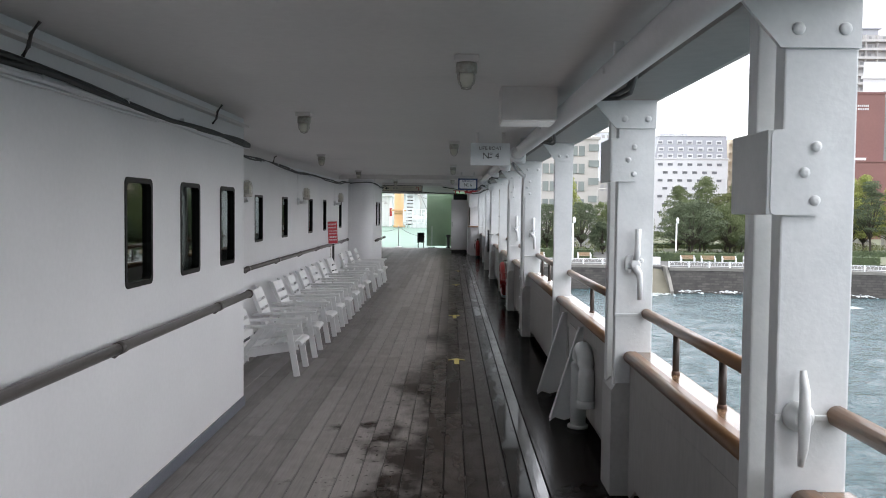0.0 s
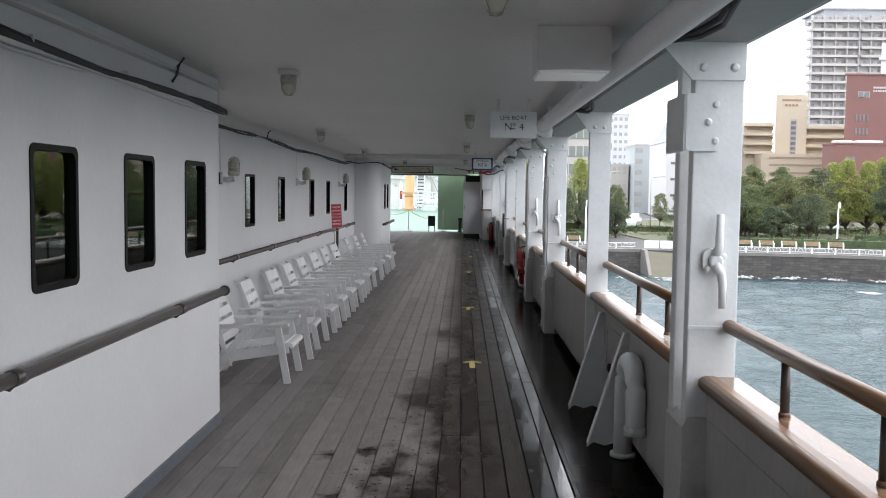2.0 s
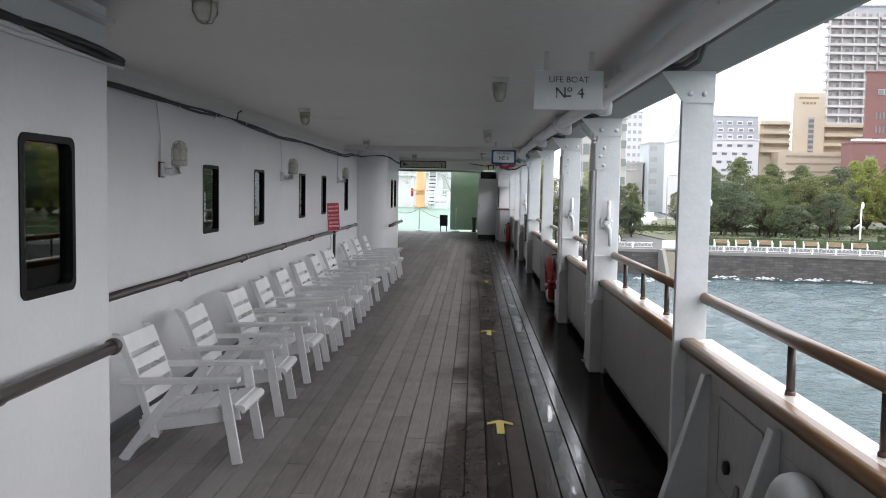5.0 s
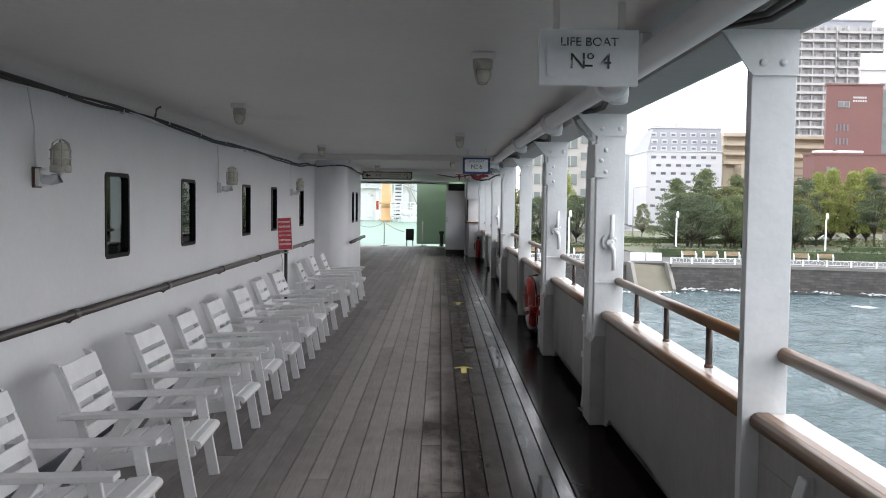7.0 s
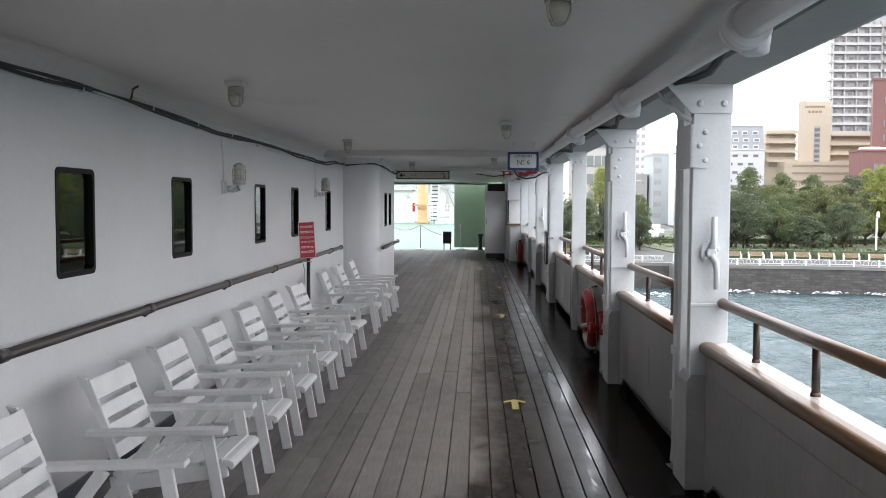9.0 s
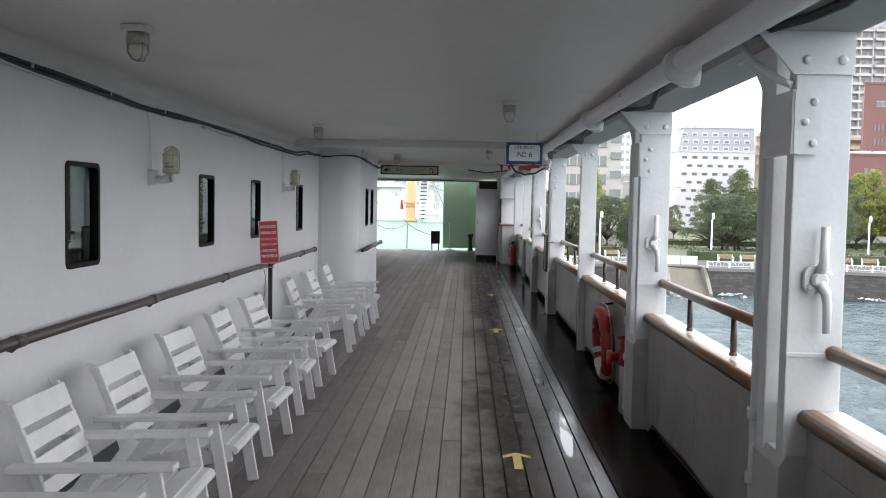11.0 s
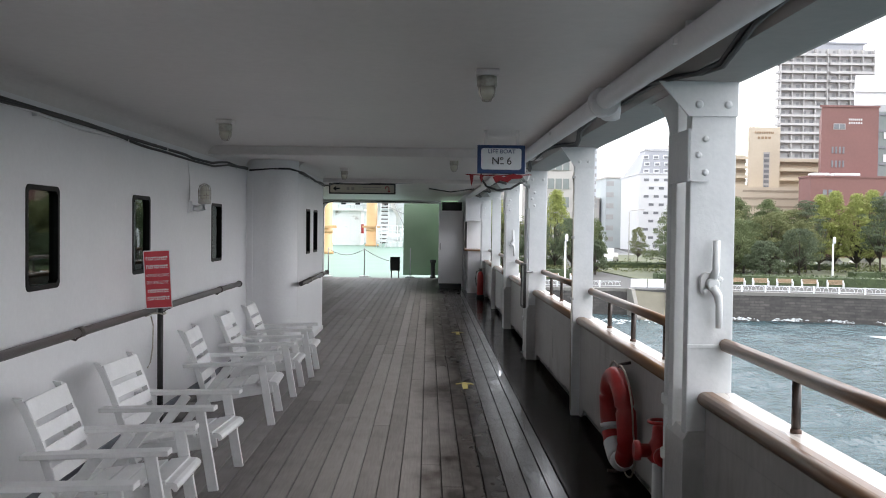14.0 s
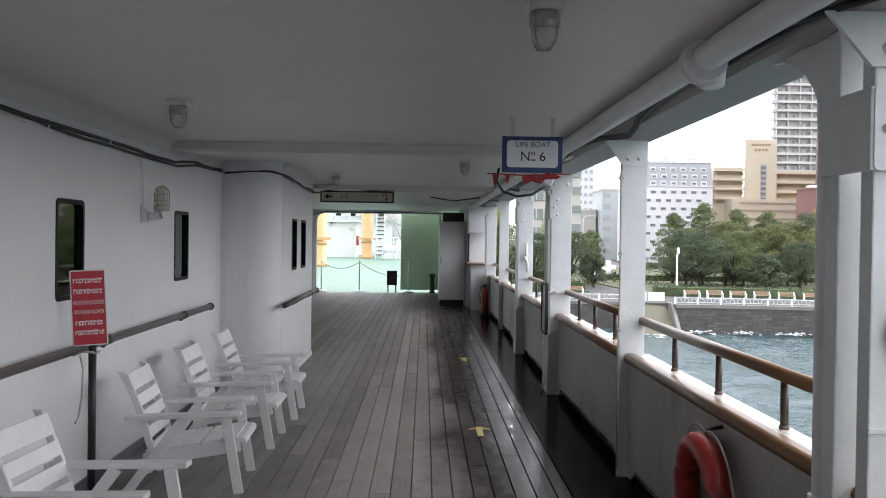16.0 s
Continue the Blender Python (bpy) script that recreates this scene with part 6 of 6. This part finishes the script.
for z, dy in ((19.55, 0.92), (17.75, 0.62), (16.05, 0.33)):
    window_block(ho, [x + (0 if z != 17.75 else 0.25) for x in cols], [z], dy - 0.10, 1.55, 1.05, HOTELW, name="window_surround")
    window_block(ho, [x + (0 if z != 17.75 else 0.25) for x in cols], [z - 0.05], dy - 0.16, 1.0, 0.5, DARKW)
for j in range(9):
    row = [x + 1.3 * (j % 2) for x in cols][:7 - j % 2]
    window_block(ho, row, [13.85 - 2.07 * j - 0.10], 0.02, 1.25, 0.62, DARKW)
    window_block(ho, row, [13.85 - 2.07 * j + 0.36], -0.12, 1.5, 0.16, HOTELW, name="window_hood")
# beige hotel with ledges
SIGNBROWN = surface("brown_sign_letters", rgb(0.30, 0.20, 0.12), rgb(0.38, 0.27, 0.17), 1, 0.6, 0.0)
# warm window tone, lightened for haze like the other town glass
BEIGEW = surface("haze_paled_balcony_glass", rgb(0.31, 0.26, 0.195), rgb(0.42, 0.36, 0.28), 0.8, 0.5, 0.0)
be = thing("terrace_hotel", "beige hotel with a tower and long balcony ledges", "building", (0, 240, 0))
part("tower", block(83.2, 91.5, -1, 14, LAND, 28.4, 240), BEIGE, be)
part("wall", boxes((75.5, 83.2, 1, 9, LAND, 21.2)), BEIGE, be)
part("wall", boxes((91.5, 110.0, 1, 16, LAND, 20.0)), BEIGE, be)
part("podium", boxes((78.5, 112.0, -5, 1, LAND, 12.6)), BEIGE, be)
for z in spread_(13.4, 20.8, 4):
    part("balcony", boxes((75.3, 83.2, -0.6, 1.0, z - 0.75, z)), BEIGE, be)
    part("balcony", boxes((91.5, 110.0, -0.6, 1.0, z - 1.3, z - 0.45)), BEIGE, be)
    part("window", boxes((76.4, 83.4, 0.9, 1.02, z - 1.75, z - 0.95)), BEIGEW, be)
    part("window", boxes((92.6, 109.5, 0.9, 1.02, z - 2.15, z - 1.45)), BEIGEW, be)
for z in (5.5, 7.6, 9.7, 11.6):
    part("window", boxes((80.5, 111.5, -5.1, -4.9, z - 0.3, z + 0.2)), BEIGEW, be)
part("window_panel", boxes((87.2, 88.8, -1.06, -0.98, 11.9, 21.9)), HAZEW, be)
window_block(be, [88.0], spread_(12.8, 21.0, 7), -1, 1.3, 0.8)
for x in spread_(84.9, 89.6, 11):
    part("sign_bar", boxes((x - 0.15, x + 0.15, -1.12, -1.0, 26.75, 27.25)), SIGNBROWN, be, "unreadable brown sign strip")
for x in spread_(85.9, 88.7, 4):
    part("sign_bar", boxes((x - 0.32, x + 0.32, -1.12, -1.0, 25.35, 25.95)), SIGNBROWN, be)
part("mast", tube(bmesh.new(), [(86.0, 3, 28), (86.0, 3, 32.5)], 0.15, 5), BALC, be)
# tall apartment tower
tw = thing("apartment_tower", "tall grey apartment tower with pale balconies", "building", (0, 300, 0))
part("wall", block(115.0, 146.5, 0, 22, LAND, 61.5, 300), TOWERW, tw)
part("roof", boxes((120.5, 144.5, 3, 20, 61.5, 64.0), (119.5, 145.5, 2.5, 20.5, 64.0, 64.5)), MANSARD, tw)
zs = spread_(8.0, 59.5, 19)
tower_rng = random.Random(19)
# tower panes kept pale, haze mixed into their colour
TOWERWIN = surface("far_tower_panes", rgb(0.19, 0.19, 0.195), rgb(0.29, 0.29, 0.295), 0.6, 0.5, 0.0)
for z in zs:
    part("balcony", boxes((115.2, 130.3, -1.6, 0, z - 0.45, z + 0.35)), BALC, tw)
    part("balcony", boxes((131.4, 146.3, -1.6, 0, z - 0.45, z + 0.35)), BALC, tw)
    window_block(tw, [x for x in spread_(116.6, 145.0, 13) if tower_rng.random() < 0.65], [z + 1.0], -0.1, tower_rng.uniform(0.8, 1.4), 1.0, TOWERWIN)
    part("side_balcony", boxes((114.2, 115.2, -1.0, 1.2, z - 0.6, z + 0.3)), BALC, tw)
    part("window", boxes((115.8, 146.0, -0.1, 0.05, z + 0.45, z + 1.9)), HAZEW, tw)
for x in spread_(115.2, 146.2, 9):
    part("pier", boxes((x - 0.12, x + 0.12, -1.5, 0, 6, 61.4)), BALC, tw)
# red brick block
rb = thing("brick_building", "red brick building with stepped roof, slit windows and a glazed bay", "building", (0, 200, 0))
part("wall", block(84.9, 97.4, 0, 25, LAND, 28.4, 200), BRICK, rb)
part("glazed_bay", block(97.4, 118, 0.3, 25, LAND, 27.6, 200), CURTAIN, rb, "dark glazed bay")
for z in spread_(2.0, 27.0, 8):
    part("spandrel", boxes((97.4, 117.8, 0.0, 0.35, z - 0.25, z + 0.25)), DARKW, rb)
for x in spread_(97.5, 117.5, 8):
    part("mullion", boxes((x - 0.12, x + 0.12, 0.05, 0.4, 0.0, 27.6)), DARKW, rb)
# lit panes drawn by giving them the white wall colour
for z in (10.5, 17.5, 22.5):
    window_block(rb, [99.3, 103.0], [z], 0.2, 1.3, 1.6, HOTELW, name="lit_pane")
part("annex", boxes((80.2, 118, -6, 0, LAND, 12.8)), BRICK, rb)
part("parapet", boxes((84.7, 97.6, -0.2, 0.6, 28.4, 28.8), (80.0, 118.2, -6.2, 0, 12.8, 13.15)), BRICK, rb)
part("roof_house", block(96.0, 114, 8, 18, 27.6, 36.9, 200), HOTELW, rb)
part("roof_edge", boxes((95.6, 112.4, 7.6, 8.2, 33.0, 33.6)), HOTELW, rb)
part("roof_plant", boxes((97.8, 100.2, 1.5, 4, 27.6, 29.3), (101.0, 103.2, 2, 4, 27.6, 28.8), bevel=0.1), STEEL, rb)
part("window_surround", boxes((87.5, 90.1, -0.10, 0.02, 23.55, 24.85)), HAZEW, rb)
window_block(rb, [88.1, 89.4], [24.2], -0.08, 1.0, 0.95)
for z in (19.1, 16.1):
    window_block(rb, spread_(87.4, 89.8, 4), [z], 0, 0.36, 1.45)
for z, n_ in ((25.75, 7), (25.0, 6)):
    for x in spread_(91.0, 93.6, n_):
        part("sign_bar", boxes((x - 0.14, x + 0.14, -0.08, 0.0, z - 0.2, z + 0.2)), HOTELW, rb, "unreadable white sign strip")
window_block(rb, [83.2, 84.4], [9.6], -6, 0.8, 1.2)
arch_ = [(95.6, 6.0)] + [(98.4 + 2.8 * math.cos(radians(a)), 8.6 + 2.6 * math.sin(radians(a))) for a in range(180, -1, -20)] + [(101.2, 6.0)]
part("arched_window", prism(bmesh.new(), arch_, -6.15, -5.95, "y"), DARKW, rb)
for x in (96.5, 97.45, 98.4, 99.35, 100.3):
    part("glazing_bar", boxes((x - 0.06, x + 0.06, -6.22, -6.1, 6.0, 10.4)), HAZEW, rb)
for x0, x1 in ((80.8, 84.4), (85.4, 91.0)):
    part("vent_row", boxes((x0, x1, -5.5, -3.0, 13.15, 13.75), bevel=0.2), HOTELW, rb)
# office with green glass
of = thing("glass_office", "grey office block with green glass bands", "building", (0, 200, 0))
part("wall", block(20.0, 33.2, 0, 20, LAND, 17.6, 200), GREYB, of)
for z in (3.0, 7.0, 11.0, 15.0):
    part("glass_band", boxes((20.5, 30.2, -0.25, 0.1, z - 1.1, z + 1.1)), CURTAIN, of)
    for x in spread_(20.5, 30.2, 7):
        part("mullion", boxes((x - 0.12, x + 0.12, -0.4, 0, z - 1.1, z + 1.1)), GREYB, of)
for z in (4.0, 8.0, 12.0, 15.6):
    part("corner_glass", boxes((31.0, 33.3, -0.3, 2, z - 0.6, z + 0.9)), CURTAIN, of)
part("parapet", boxes((19.8, 33.6, -0.4, 20, 17.6, 18.2)), GREYB, of)
# far and low houses
for name, x0, x1, y, top, mat, rows, cols, label in (
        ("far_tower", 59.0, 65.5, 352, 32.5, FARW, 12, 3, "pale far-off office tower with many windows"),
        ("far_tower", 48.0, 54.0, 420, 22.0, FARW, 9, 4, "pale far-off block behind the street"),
        ("teal_house", 50.6, 62.0, 262, 15.8, TEAL, 6, 3, "pale teal office house"),
        ("low_house", 38.0, 48.0, 300, 9.5, GREYB, 4, 4, "low grey street house"),
        ("brown_house", 44.5, 50.0, 268, 10.0, GREYB, 3, 3, "small brown street house"),
        ("low_house", 2.0, 18.0, 215, 13.0, GREYB, 5, 6, "grey town block behind the trees"),
        ("low_house", -30.0, -2.0, 215, 16.0, FARW, 6, 9, "pale town block behind the trees"),
        ("low_house", 126.0, 160.0, 215, 22.0, GREYB, 7, 12, "grey town block behind the trees")):
    h = thing(name, label, "building", (0, y, 0))
    part("wall", boxes((x0, x1, 0, 15, LAND, top)), mat, h)
    part("roof", boxes((x0 - 0.2, x1 + 0.2, -0.2, 15, top, top + 0.5)), GREYB, h)
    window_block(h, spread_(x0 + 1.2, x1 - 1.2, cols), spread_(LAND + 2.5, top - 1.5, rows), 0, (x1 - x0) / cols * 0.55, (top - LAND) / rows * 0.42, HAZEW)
road = solid("road", prism(bmesh.new(), [(24, 140), (36, 140), (58, 300), (47, 300)], LAND, LAND + 0.04, "z"), surface("wet_asphalt", rgb(0.06), rgb(0.12), 0.3, 0.3, 0.0), "wet street running into town", "road", kind="structure")


def car(x, y, rz, paint, label):
    c = thing("car", label, "car", (x, y, LAND + 0.04), rz, group="street cars")
    bm = prism(bmesh.new(), [(-2.1, 0.35), (2.1, 0.35), (2.15, 0.8), (1.2, 0.95), (0.7, 1.42), (-1.2, 1.45), (-1.9, 0.95), (-2.15, 0.85)], -0.82, 0.82, "y")
    bmesh.ops.bevel(bm, geom=bm.edges[:], offset=0.06, segments=2, affect="EDGES")
    part("body", bm, paint, c)
    part("window", prism(bmesh.new(), [(1.0, 0.98), (0.66, 1.36), (-1.15, 1.38), (-1.7, 0.98)], -0.835, 0.835, "y"), DARKW, c)
    for wx in (-1.3, 1.3):
        for wy in (-0.8, 0.8):
            w = part("wheel", lathe(bmesh.new(), [(0.30, -0.1), (0.32, -0.06), (0.32, 0.06), (0.30, 0.1)], (wx, wy, 0.32), "y", 14), BLACK, c)


for x, y, rz, mt, lb in ((28.5, 150, 80, SIGNWHITE, "white car on the wet street"), (31.0, 158, 80, GREYB, "grey car on the wet street"), (33.2, 172, 80, SIGNWHITE, "white car further up the street"), (30.2, 166, 80, BLACK, "black car on the wet street"), (37.0, 190, 80, SIGNWHITE, "white car far up the street"), (61.0, 142, 5, SIGNWHITE, "white car parked behind the trees"), (66.5, 143, 5, GREYB, "grey car parked behind the trees")):
    car(x, y, rz, mt, lb)
bd_ = thing("footbridge", "long low grey viaduct behind the park", "bridge", (0, 138.0, 0))
part("deck", boxes((46, 100, 0, 2.5, -1.0, -0.5)), GREYB, bd_)
for x in range(48, 100, 4):
    part("pier", boxes((x, x + 0.5, 0.8, 1.6, LAND, -1.0)), GREYB, bd_)
for x, y, h in ((29.6, 140, 8), (24.5, 148, 9)):
    p = thing("street_lamp", "grey street lamp pole with arm", "street lamp", (x, y, LAND), group="street lamps")
    part("pole", tube(bmesh.new(), [(0, 0, 0), (0, 0, h), (0.3, 0, h + 0.3), (1.6, 0, h + 0.4)], 0.08, 6), GREYB, p)
    part("head", boxes((1.5, 2.2, -0.12, 0.12, h + 0.33, h + 0.45)), GREYB, p)

# ---- deck planks, each a piece of the floor ----
random.seed(21)
PW = 0.1235
x = 0.515
while x > -3.36:
    y = -6.9 + random.uniform(-4, 0)
    while y < 35.05:
        ln_ = random.uniform(2.2, 4.0) if (y < 8 and x < 0.05) else random.uniform(4.2, 7.2)
        a, b = max(y, -6.9), min(y + ln_, 35.08)
        left = X1 if b < 6.8 else (X2 if b < 19.8 else -3.42)
        low = X1 if a < 6.8 else X2
        lo, hi = x + 0.0026, min(x + PW, 0.605) - 0.0026
        if b > 22.4 and a < 22.4 and hi < X3:
            a = 22.41
        if a < 6.8 < b and hi < X1:
            a = 6.94
        if b - a > 0.3 and hi > left + 0.02 and (hi > X2 or a > 22.3) and not (hi < X1 and b < 6.9):
            bm = bmesh.new()
            c = 0.0025
            e = min(0.16, (b - a) * 0.3)
            ys = (a, a + e, b - e, b)
            rows = []
            for k, yy in enumerate(ys):
                t = yy + (0.004, 0, 0, -0.004)[k]
                rows.append([bm.verts.new(p) for p in ((lo, yy, -0.03), (lo, yy, -0.006), (lo + c, t, 0), (hi - c, t, 0), (hi, yy, -0.006), (hi, yy, -0.03))])
            for p, q in zip(rows, rows[1:]):
                for k in range(5):
                    bm.faces.new((p[k], p[k + 1], q[k + 1], q[k]))
            bm.faces.new(rows[0])
            bm.faces.new(rows[-1])
            layer = bm.verts.layers.float.new("damp")
            for v in bm.verts:
                end_ = v.co.y if (v.co.y < a + 0.01 or v.co.y > b - 0.01) else 99
                if end_ < 8.5:
                    v[layer] = 1.0 if end_ < 7 else 0.5
            bmesh.ops.recalc_face_normals(bm, faces=bm.faces[:])
            pl = part("plank", bm, DECK, floor)
            pl.location.z = random.uniform(-0.0012, 0.0)
        y += ln_
    x -= PW
